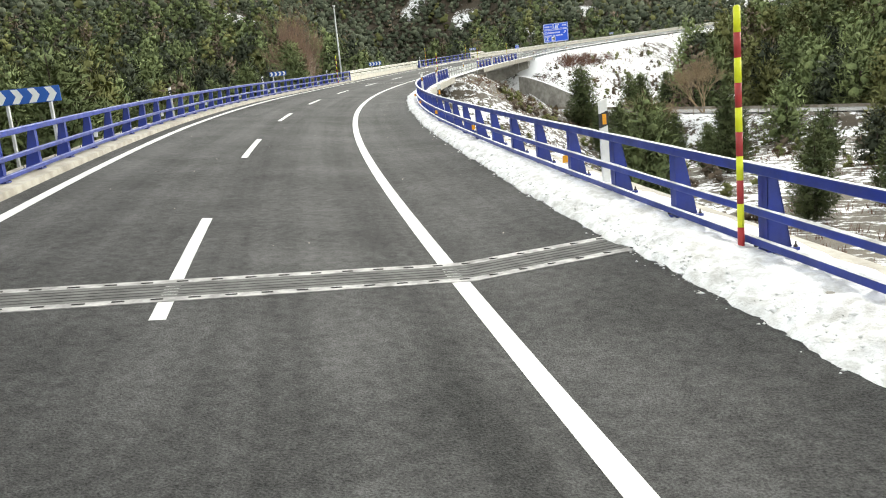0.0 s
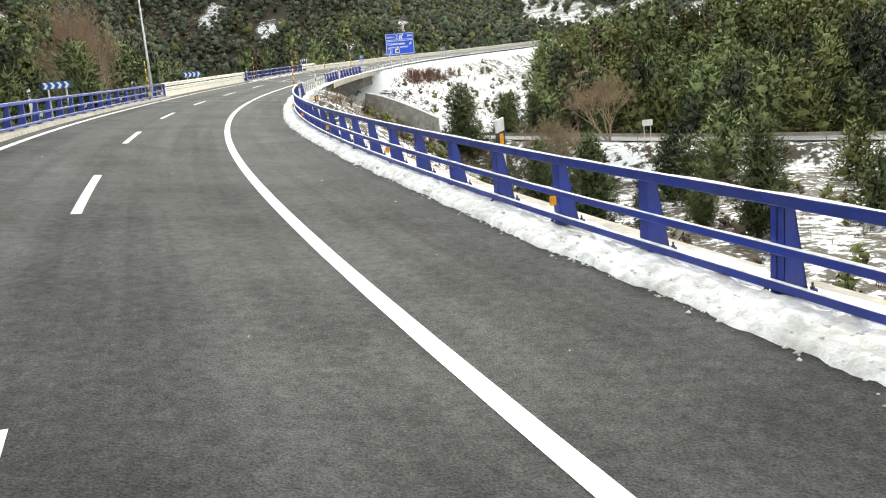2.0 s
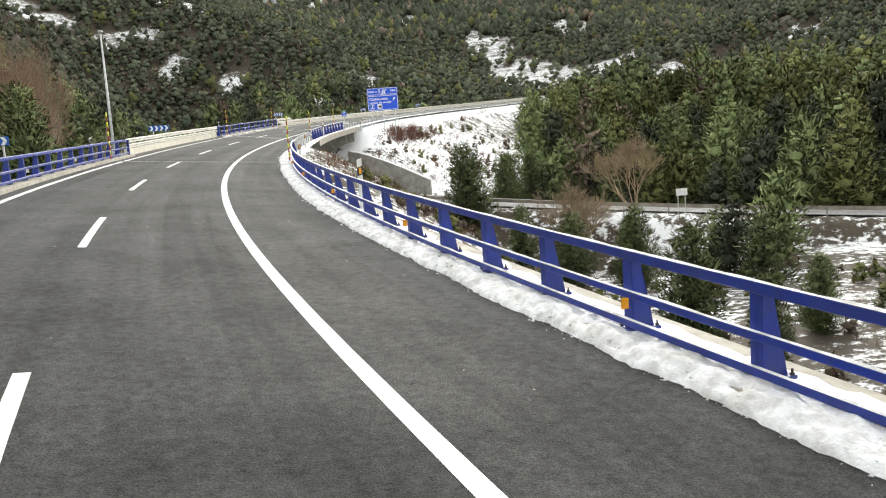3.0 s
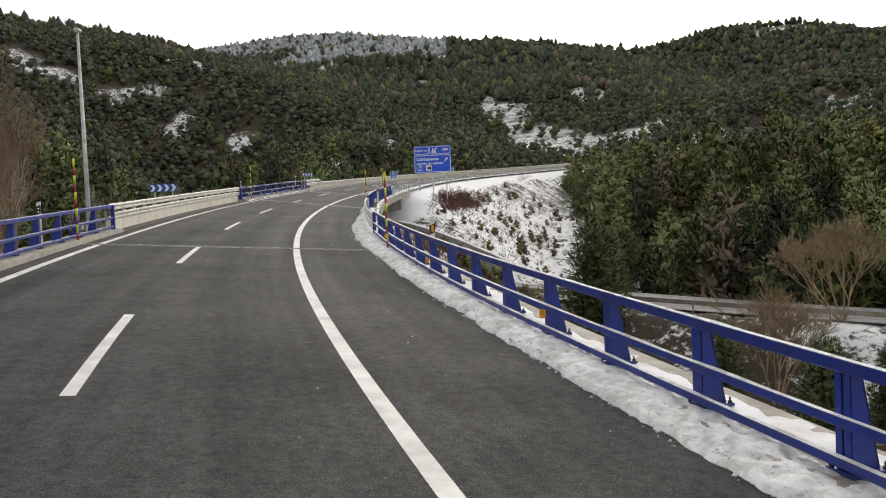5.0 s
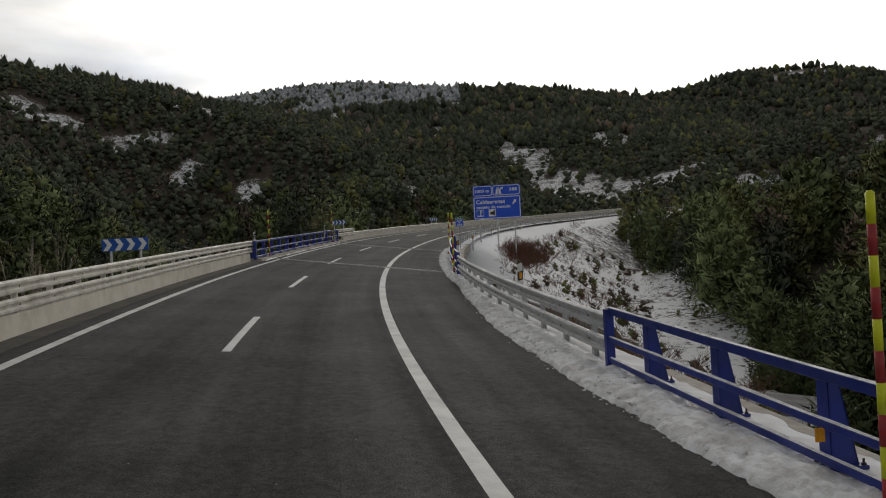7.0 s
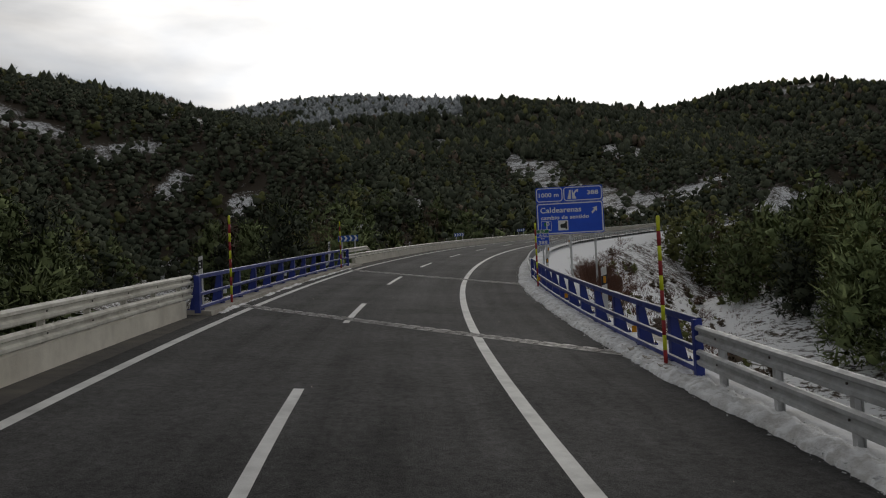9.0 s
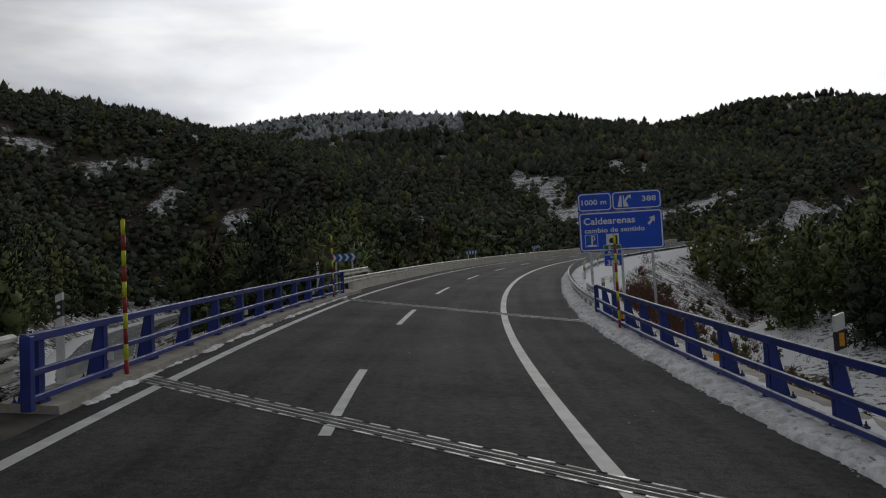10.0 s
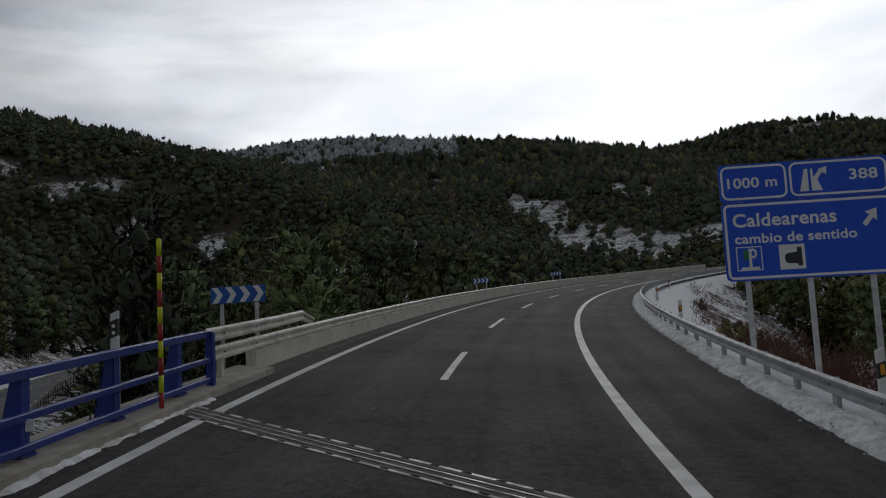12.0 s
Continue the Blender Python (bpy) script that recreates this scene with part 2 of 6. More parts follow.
def asphalt_material(name, base, tracks=True):
    m = bpy.data.materials.new(name)
    m.use_nodes = True
    nt = m.node_tree
    n, l = nt.nodes.new, nt.links.new
    p = nt.nodes["Principled BSDF"]
    uv = n("ShaderNodeUVMap")
    co = n("ShaderNodeTexCoord")
    mp = n("ShaderNodeMapping")
    mp.inputs["Scale"].default_value = (0.85, 0.018, 1.0)       # stretched along the driving direction
    l(uv.outputs["UV"], mp.inputs["Vector"])

    def noise_of(vec, sc, det, lo, hi, tmin=0.0, tmax=1.0):
        t = n("ShaderNodeTexNoise")
        t.inputs["Scale"].default_value, t.inputs["Detail"].default_value, t.inputs["Roughness"].default_value = sc, det, 0.62
        l(vec, t.inputs["Vector"])
        r = n("ShaderNodeMapRange")
        for k, v in (("From Min", lo), ("From Max", hi), ("To Min", tmin), ("To Max", tmax)):
            r.inputs[k].default_value = v
        l(t.outputs["Fac"], r.inputs["Value"])
        return r.outputs["Result"]

    streak = noise_of(mp.outputs["Vector"], 1.0, 4, 0.3, 0.7, 0.66, 1.38)
    blotch = noise_of(co.outputs["Object"], 0.35, 5, 0.3, 0.7, 0.74, 1.26)
    grain = noise_of(co.outputs["Object"], 46.0, 4, 0.28, 0.72, 0.45, 1.6)
    patchy = noise_of(co.outputs["Object"], 7.0, 5, 0.3, 0.7, 0.72, 1.28)
    dust = noise_of(mp.outputs["Vector"], 0.55, 6, 0.62, 0.82, 0.0, 0.35)
    prod = None
    for f in (streak, blotch, patchy, grain):
        if prod is None:
            prod = f
        else:
            x = n("ShaderNodeMath")
            x.operation = "MULTIPLY"
            l(prod, x.inputs[0])
            l(f, x.inputs[1])
            prod = x.outputs[0]
    hs = n("ShaderNodeHueSaturation")
    hs.inputs["Color"].default_value = (*base, 1)
    l(prod, hs.inputs["Value"])
    mx = n("ShaderNodeMix")
    mx.data_type = "RGBA"
    l(dust, mx.inputs["Factor"])
    l(hs.outputs["Color"], mx.inputs["A"])
    mx.inputs["B"].default_value = (0.16, 0.155, 0.15, 1)
    l(mx.outputs["Result"], p.inputs["Base Color"])
    rr = noise_of(co.outputs["Object"], 0.5, 4, 0.3, 0.7, 0.80, 0.88)
    l(rr, p.inputs["Roughness"])
    worn = n("ShaderNodeMapRange")
    for k, v in (("From Min", 0.4), ("From Max", 1.8), ("To Min", 0.08), ("To Max", 0.55)):
        worn.inputs[k].default_value = v
    l(prod, worn.inputs["Value"])
    l(worn.outputs["Result"], p.inputs["Specular IOR Level"])
    b = n("ShaderNodeBump")
    b.inputs["Strength"].default_value, b.inputs["Distance"].default_value = 0.6, 0.008
    l(grain, b.inputs["Height"])
    l(b.outputs["Normal"], p.inputs["Normal"])
    return m


M_ASPHALT = asphalt_material("asphalt", (0.0315, 0.0312, 0.0308))
M_OLDASPHALT = asphalt_material("old_pale_asphalt", (0.19, 0.19, 0.19))


def ground_material():
    """Snow lying on brown winter ground; 'wood' on the mesh tells the forest floor from open slopes."""
    m = bpy.data.materials.new("snowy_ground")
    m.use_nodes = True
    nt = m.node_tree
    n, l = nt.nodes.new, nt.links.new
    p = nt.nodes["Principled BSDF"]
    co = n("ShaderNodeTexCoord")
    at = n("ShaderNodeAttribute")
    at.attribute_name = "wood"

    def tex(sc, det, rough=0.6):
        t = n("ShaderNodeTexNoise")
        t.inputs["Scale"].default_value, t.inputs["Detail"].default_value, t.inputs["Roughness"].default_value = sc, det, rough
        l(co.outputs["Object"], t.inputs["Vector"])
        return t.outputs["Fac"]

    def math_node(op, a, b):
        x = n("ShaderNodeMath")
        x.operation = op
        for i, v in enumerate((a, b)):
            if isinstance(v, (int, float)):
                x.inputs[i].default_value = v
            else:
                l(v, x.inputs[i])
        return x.outputs[0]

    patch = math_node("ADD", math_node("ADD", math_node("MULTIPLY", tex(1.4, 9, 0.72), 0.56), math_node("MULTIPLY", tex(0.3, 4), 0.26)), math_node("MULTIPLY", tex(0.06, 4), 0.18))
    edge = math_node("ADD", math_node("MULTIPLY", at.outputs["Fac"], 0.165), 0.425)
    r = n("ShaderNodeMapRange")
    l(math_node("SUBTRACT", patch, edge), r.inputs["Value"])
    r.inputs["From Min"].default_value, r.inputs["From Max"].default_value = 0.0, 0.05
    soil = n("ShaderNodeMix")
    soil.data_type = "RGBA"
    l(tex(1.6, 6), soil.inputs["Factor"])
    soil.inputs["A"].default_value, soil.inputs["B"].default_value = (0.030, 0.024, 0.016, 1), (0.085, 0.062, 0.036, 1)
    snow = n("ShaderNodeMix")
    snow.data_type = "RGBA"
    l(tex(0.9, 5), snow.inputs["Factor"])
    snow.inputs["A"].default_value, snow.inputs["B"].default_value = (0.86, 0.88, 0.91, 1), (0.93, 0.93, 0.93, 1)
    mx = n("ShaderNodeMix")
    mx.data_type = "RGBA"
    l(r.outputs["Result"], mx.inputs["Factor"])
    l(soil.outputs["Result"], mx.inputs["A"])
    l(snow.outputs["Result"], mx.inputs["B"])
    l(mx.outputs["Result"], p.inputs["Base Color"])
    p.inputs["Roughness"].default_value = 0.85
    b = n("ShaderNodeBump")
    b.inputs["Strength"].default_value, b.inputs["Distance"].default_value = 0.7, 0.15
    l(patch, b.inputs["Height"])
    l(b.outputs["Normal"], p.inputs["Normal"])
    return m


M_GROUND = ground_material()


# ---------------------------------------------------------------- mesh helpers
class Shape:
    """Vertices and faces gathered piece by piece."""

    def __init__(self):
        self.v, self.f, self.uv = [], [], None

    def add(self, verts, faces):
        k = len(self.v)
        self.v += [tuple(p) for p in verts]
        self.f += [tuple(k + i for i in q) for q in faces]
        return self

    def box(self, x0, x1, y0, y1, z0, z1, m=None, bevel=0.0):
        if bevel:
            bm = bmesh.new()
            bmesh.ops.create_cube(bm, size=1)
            for q in bm.verts:
                q.co = Vector(((x0 + x1) / 2 + q.co.x * (x1 - x0), (y0 + y1) / 2 + q.co.y * (y1 - y0), (z0 + z1) / 2 + q.co.z * (z1 - z0)))
            bmesh.ops.bevel(bm, geom=bm.edges[:], offset=bevel, segments=1, affect="EDGES")
            bm.verts.index_update()
            vs = [q.co.copy() for q in bm.verts]
            fs = [[q.index for q in fc.verts] for fc in bm.faces]
            bm.free()
        else:
            vs = [Vector((x, y, z)) for z in (z0, z1) for x, y in ((x0, y0), (x1, y0), (x1, y1), (x0, y1))]
            fs = [(3, 2, 1, 0), (4, 5, 6, 7), (0, 1, 5, 4), (1, 2, 6, 5), (2, 3, 7, 6), (3, 0, 4, 7)]
        return self.add([m @ q for q in vs] if m else vs, fs)

    def tube(self, a, b, ra, rb, sides=8, caps=True):
        a, b = Vector(a), Vector(b)
        q = (b - a).to_track_quat("Z", "Y")
        vs = [c + q @ Vector((r * math.cos(i * math.tau / sides), r * math.sin(i * math.tau / sides), 0)) for c, r in ((a, ra), (b, rb)) for i in range(sides)]
        fs = [(i, (i + 1) % sides, sides + (i + 1) % sides, sides + i) for i in range(sides)]
        if caps:
            fs += [tuple(range(sides - 1, -1, -1)), tuple(range(sides, 2 * sides))]
        return self.add(vs, fs)

    def prism(self, outline, y0, y1, m=None):
        """An outline in x and z, drawn out along y."""
        k = len(outline)
        vs = [Vector((x, y, z)) for y in (y0, y1) for x, z in outline]
        fs = [tuple(range(k)), tuple(range(2 * k - 1, k - 1, -1))] + [(i, k + i, k + (i + 1) % k, (i + 1) % k) for i in range(k)]
        return self.add([m @ q for q in vs] if m else vs, fs)

    def sweep(self, profile, stations, closed=True, caps=True, wobble=None):
        """A profile of (offset, height over the road) drawn along the road at the given stations."""
        k = len(profile)
        vs = []
        for i, s in enumerate(stations):
            for j, (o, h) in enumerate(profile):
                do, dh = wobble(i, j, s) if wobble else (0, 0)
                vs.append(road_at(s, o + do, h + dh))
        fs = []
        for i in range(len(stations) - 1):
            for j in range(k if closed else k - 1):
                a, b = i * k + j, i * k + (j + 1) % k
                fs.append((a, b, b + k, a + k))
        if caps and closed:
            fs += [tuple(range(k - 1, -1, -1)), tuple(range((len(stations) - 1) * k, len(stations) * k))]
        return self.add(vs, fs)

    def mesh(self, name, mat, smooth=False):
        me = bpy.data.meshes.new(name)
        me.from_pydata(self.v, [], self.f)
        me.materials.append(mat)
        if smooth:
            me.polygons.foreach_set("use_smooth", [True] * len(me.polygons))
        me.update()
        return me


def part(name, shape, mat, parent=None, label="", smooth=False, kind="", m=None):
    ob = new(name, shape if isinstance(shape, bpy.types.Mesh) else shape.mesh(name, mat, smooth))
    if parent:
        ob.parent = parent
    if m:
        ob.matrix_basis = m
    return tagged(ob, label=label, kind=kind)


def thing(name, label, category, m=None, group="", kind=""):
    ob = new(name)
    if m:
        ob.matrix_basis = m
    return tagged(ob, label, category, group, kind)


# ---------------------------------------------------------------- the road's line
# every 20 m from station -60: curvature, rise and crossfall
BEND = [0.00019, -0.00073, -0.00169, -0.00271, -0.00386, -0.00472, -0.00442, -0.00413, -0.00405, -0.00431, -0.00437, -0.00387, -0.00366]
RISE = [0.0822, 0.075, 0.0678, 0.0606, 0.0535, 0.0518, 0.0522, 0.0568, 0.0629, 0.0655, 0.0681, 0.0663, 0.0624, 0.0597, 0.0595, 0.0615, 0.064]
FALL = [0.0995, 0.0996, 0.0997, 0.0999, 0.1053, 0.094, 0.0759, 0.07, 0.0713, 0.0677, 0.073, 0.0567, 0.0539, 0.0532, 0.0565, 0.0584]
S_MIN, S_MAX = -60, 420
ST = np.arange(S_MIN, S_MAX + 0.5, 1.0)


def knots(values):
    return np.interp(ST, S_MIN + 20.0 * np.arange(len(values)), values)


def integral(d, start):
    q = np.r_[0, np.cumsum((d[1:] + d[:-1]) / 2)]
    return q - q[-S_MIN] + start


HEAD = np.cumsum(knots(BEND))
HEAD = HEAD - HEAD[-S_MIN] + 0.49915
RX, RY, RZ = integral(-np.sin(HEAD), 15.863), integral(np.cos(HEAD), -38.616), integral(knots(RISE), -2.0515)
RB = knots(FALL)


def road_at(s, o=0.0, h=0.0):
    """The place at station s, o metres to the right of the lane line and h over the road."""
    x, y, z, a, b = (float(np.interp(s, ST, q)) for q in (RX, RY, RZ, HEAD, RB))
    # towards the start the hard shoulder lies flatter than the lanes
    flat = 0.0063 * max(0.0, min(60.0 - s, 80.0)) * min(1.0, max(0.0, (o - 3.7) / 3.3))
    return Vector((x + math.cos(a) * o, y + math.sin(a) * o, z - b * o + h + flat))


def road_pose(s, o=0.0, h=0.0, turn=0.0, banked=False):
    """Stands on the road: x to the right, y along it."""
    a, b = float(np.interp(s, ST, HEAD)), float(np.interp(s, ST, RB))
    p = road_at(s, o, h)
    g = float(np.interp(s, ST, knots(RISE)))
    tilt = Euler((math.atan(g), math.atan(b), 0)).to_matrix().to_4x4() if banked else Matrix()
    return Matrix.Translation(p) @ Matrix.Rotation(a + radians(turn), 4, "Z") @ tilt


LINE_R, LINE_L = 3.50, -3.60
EDGE_R, EDGE_L = 6.75, -4.18
RAIL_R, RAIL_L = 7.15, -4.55
BRIDGES = ((-52, 81.5), (106, 141.5))


def steps(a, b, d):
    return np.linspace(a, b, max(2, int(round((b - a) / d)) + 1))


# ---------------------------------------------------------------- terrain
LOWER = [(130, 2, -8.5), (95, 20, -7.6), (70, 34, -6.8), (52, 42, -6.1), (36, 49.5, -5.5), (20, 58, -4.7), (5, 67, -3.7), (-7, 76, -2.7), (-19, 87, -1.7), (-31, 104, -0.3), (-45, 130, 1.4), (-58, 163, 2.8), (-70, 200, 3.2), (-80, 238, 3.8), (-86, 280, 5.5)]


def dense(points, step=2.0):
    out = []
    for a, b in zip(points, points[1:]):
        a, b = np.array(a, float), np.array(b, float)
        k = max(2, int(np.linalg.norm(b - a) / step))
        out += [a + (b - a) * i / k for i in range(k)]
    out = np.array(out + [np.array(points[-1], float)])
    for _ in range(6):
        out[1:-1] = out[:-2] * 0.25 + out[1:-1] * 0.5 + out[2:] * 0.25
    return out


LOWER_LINE = dense(LOWER)
# crests: x, y, z of the ground; the last two numbers: fall per metre and roundness
CRESTS = [
    ([(-420, 330, 130), (-300, 420, 123), (-222, 500, 120.5), (-203, 630, 137), (-190, 720, 142), (-150, 800, 120)], 0.34, 14),
    ([(-520, 1230, 252), (-331, 1188, 265), (-201, 1146, 266), (-127, 1126, 267), (-30, 1090, 246)], 0.40, 20),
    ([(-60, 845, 190), (44, 840, 187), (94, 838, 177), (231, 868, 168), (330, 900, 182)], 0.36, 18),
    ([(270, 940, 181), (316, 900, 194), (380, 868, 192), (470, 850, 180), (650, 800, 186)], 0.38, 16),
    ([(58, 150, 8), (75, 172, 11), (110, 182, 14), (160, 185, 22), (240, 180, 40)], 0.30, 10),
    ([(130, 420, 52), (200, 380, 60), (330, 330, 78), (480, 300, 110)], 0.30, 16),
]


def fbm(x, y, sc, octaves=4, seed=0.0):
    """Cheap smooth noise from turned sines, about -1 to 1."""
    z, amp, tot = 0.0, 1.0, 0.0
    for i in range(octaves):
        a = 1.1 + 2.4 * i + seed
        u = (x * math.cos(a) + y * math.sin(a)) * sc
        v = (-x * math.sin(a) + y * math.cos(a)) * sc
        z = z + amp * np.sin(u + 1.7 * np.sin(v * 0.63 + a) + seed) * np.cos(v * 0.9 + 1.3 * np.sin(u * 0.51 - a))
        tot += amp
        amp *= 0.55
        sc *= 2.03
    return z / tot


def crest_height(x, y, pts, fall, round_):
    best = np.full(x.shape, -1e9)
    for (ax, ay, az), (bx, by, bz) in zip(pts, pts[1:]):
        dx, dy = bx - ax, by - ay
        t = np.clip(((x - ax) * dx + (y - ay) * dy) / (dx * dx + dy * dy), 0, 1)
        d = np.hypot(x - ax - t * dx, y - ay - t * dy)
        best = np.maximum(best, az + t * (bz - az) - fall * (np.sqrt(d * d + round_ ** 2) - round_))
    return best


def near_road(x, y):
    """Nearest station, signed offset and the distance to it, in pieces to save memory."""
    s, o = np.zeros(x.shape), np.zeros(x.shape)
    for i in range(0, len(x), 4000):
        px, py = x[i:i + 4000], y[i:i + 4000]
        j = ((px[:, None] - RX) ** 2 + (py[:, None] - RY) ** 2).argmin(1)
        s[i:i + 4000] = ST[j]
        o[i:i + 4000] = (px - RX[j]) * np.cos(HEAD[j]) + (py - RY[j]) * np.sin(HEAD[j])
        far = np.hypot(px - RX[j], py - RY[j])
        o[i:i + 4000] = np.where((j == 0) | (j == len(ST) - 1), np.sign(o[i:i + 4000]) * far, o[i:i + 4000])
    return s, o


def natural(x, y):
    base = -9.0 + 0.055 * np.clip(-x - 20, 0, 400) + 0.03 * np.clip(y - 60, 0, 900) + 1.2 * fbm(x, y, 0.03, 3, 2.0)
    # the valley side towards the start
    base = base + 5.0 * np.exp(-((y + 60) / 45.0) ** 2) * (x > -400) + 0.16 * np.clip(-30 - x, 0, 60) * np.exp(-((y - 10) / 90.0) ** 2)
    h = base
    for k, (pts, fall, rnd) in enumerate(CRESTS):
        c = crest_height(x, y, pts, fall, rnd)
        d = c - h
        h = np.where(d > 12, c, np.where(d < -12, h, h + (d + 12) ** 2 / 48))
    far = np.clip((np.hypot(x, y - 60) - 150) / 300, 0, 1)
    return h + far * (7.0 * fbm(x, y, 0.012, 4, 1.0)) + 0.9 * fbm(x, y, 0.09, 3, 3.0)


FILL = [s for s in range(S_MIN, S_MAX + 1, 2) if not any(a - 1 < s < b + 1 for a, b in BRIDGES)]


def ground_height(x, y):
    x, y = np.asarray(x, float), np.asarray(y, float)
    h = natural(x, y)
    s, o = near_road(x, y)
    zr = np.interp(s, ST, RZ) - np.interp(s, ST, RB) * np.clip(o, EDGE_L - 1, EDGE_R + 1)
    d = np.maximum(np.maximum(o - EDGE_R - 1.0, EDGE_L - 0.9 - o), 0)
    close = np.abs(o) < 70
    # banks that carry the road
    low = np.full(x.shape, -1e9)
    idx = np.where(close)[0]
    for f in FILL:
        c = road_at(f, 1.3)
        r = np.hypot(x[idx] - c.x, y[idx] - c.y)
        low[idx] = np.maximum(low[idx], c.z + 0.25 - 0.62 * np.maximum(r - 5.9, 0))
    low = np.minimum(low, zr - 0.22 - 0.0 * d)
    high = zr - 0.22 + 0.75 * np.maximum(d - 0.6, 0)
    on_bridge = np.zeros(x.shape, bool)
    for a, b in BRIDGES:
        on_bridge |= (s > a + 1.5) & (s < b - 1.5)
    high = np.where(on_bridge & (d < 3.0), zr - 2.2, high)
    h = np.where(close, np.minimum(np.maximum(h, low), high), h)
    # the lower road's bench
    best, zl = np.full(x.shape, 1e9), np.zeros(x.shape)
    for p in LOWER_LINE[::2]:
        r = np.hypot(x - p[0], y - p[1])
        nearer = r < best
        best, zl = np.where(nearer, r, best), np.where(nearer, p[2], zl)
    lo, hi = zl - 0.15 - 0.7 * np.maximum(best - 5.0, 0), zl - 0.15 + 0.6 * np.maximum(best - 5.5, 0)
    return np.minimum(np.where(best < 16, np.maximum(h, lo), h), hi)


# open snowy places in the woods: middle, half widths, strength
GLADES_WEST = [
    (-190, 358, 12, 13, 1.1), (-177, 358, 11, 10, 1.1), (-148, 357, 9, 10, 1.0), (-139, 375, 10, 10, 1.0), (-186, 452, 14, 18, 1.1), (-165, 455, 12, 22, 1.1),
    (-147, 455, 14, 32, 1.1), (-128, 440, 9, 28, 1.1), (-118, 350, 5, 14, 1.0), (-89, 341, 7, 10, 1.1), (-23, 306, 5, 18, 0.9), (-98, 665, 7, 45, 1.0), (-15, 568, 7, 42, 1.0),
    (-130, 203, 15, 10, 1.0), (-42, 246, 13, 9, 1.0)]
GLADES_EAST = [
    (30, 480, 7, 40, 1.2), (38, 445, 9, 26, 1.3), (48, 385, 19, 48, 1.8), (60, 365, 18, 28, 1.5), (41, 465, 13, 28, 1.4), (93, 512, 20, 24, 1.2), (121, 629, 13, 22, 1.0), (86, 356, 13, 18, 1.3),
    (103, 375, 6, 17, 1.1), (103, 317, 6, 12, 1.1), (165, 327, 8, 11, 1.0), (361, 823, 42, 20, 1.2)]


def clearing(x, y):
    """Above 0 where the woods are open and snow lies bare."""
    c = fbm(x, y, 0.017, 4, 5.0) * 0.9 + 0.35 * fbm(x, y, 0.07, 2, 0.7) - 0.80
    c = np.where((x > 60) & (y > 110) & (y < 350), -1.0, c)
    for cx, cy, rx, ry, a in GLADES_WEST + GLADES_EAST:
        c = np.maximum(c, a * (1 - ((x - cx) / rx) ** 2 - ((y - cy) / ry) ** 2 + 0.8 * fbm(x, y, 0.11, 3, 1.5)))
    return c


def spaced(lo, a, b, hi, fine, growth):
    mid = list(np.arange(a, b + 0.01, fine))
    up, d, v = [], fine, b
    while v < hi:
        d *= growth
        v += d
        up.append(v)
    dn, d, v = [], fine, a
    while v > lo:
        d *= growth
        v -= d
        dn.append(v)
    return np.array(dn[::-1] + mid + up)


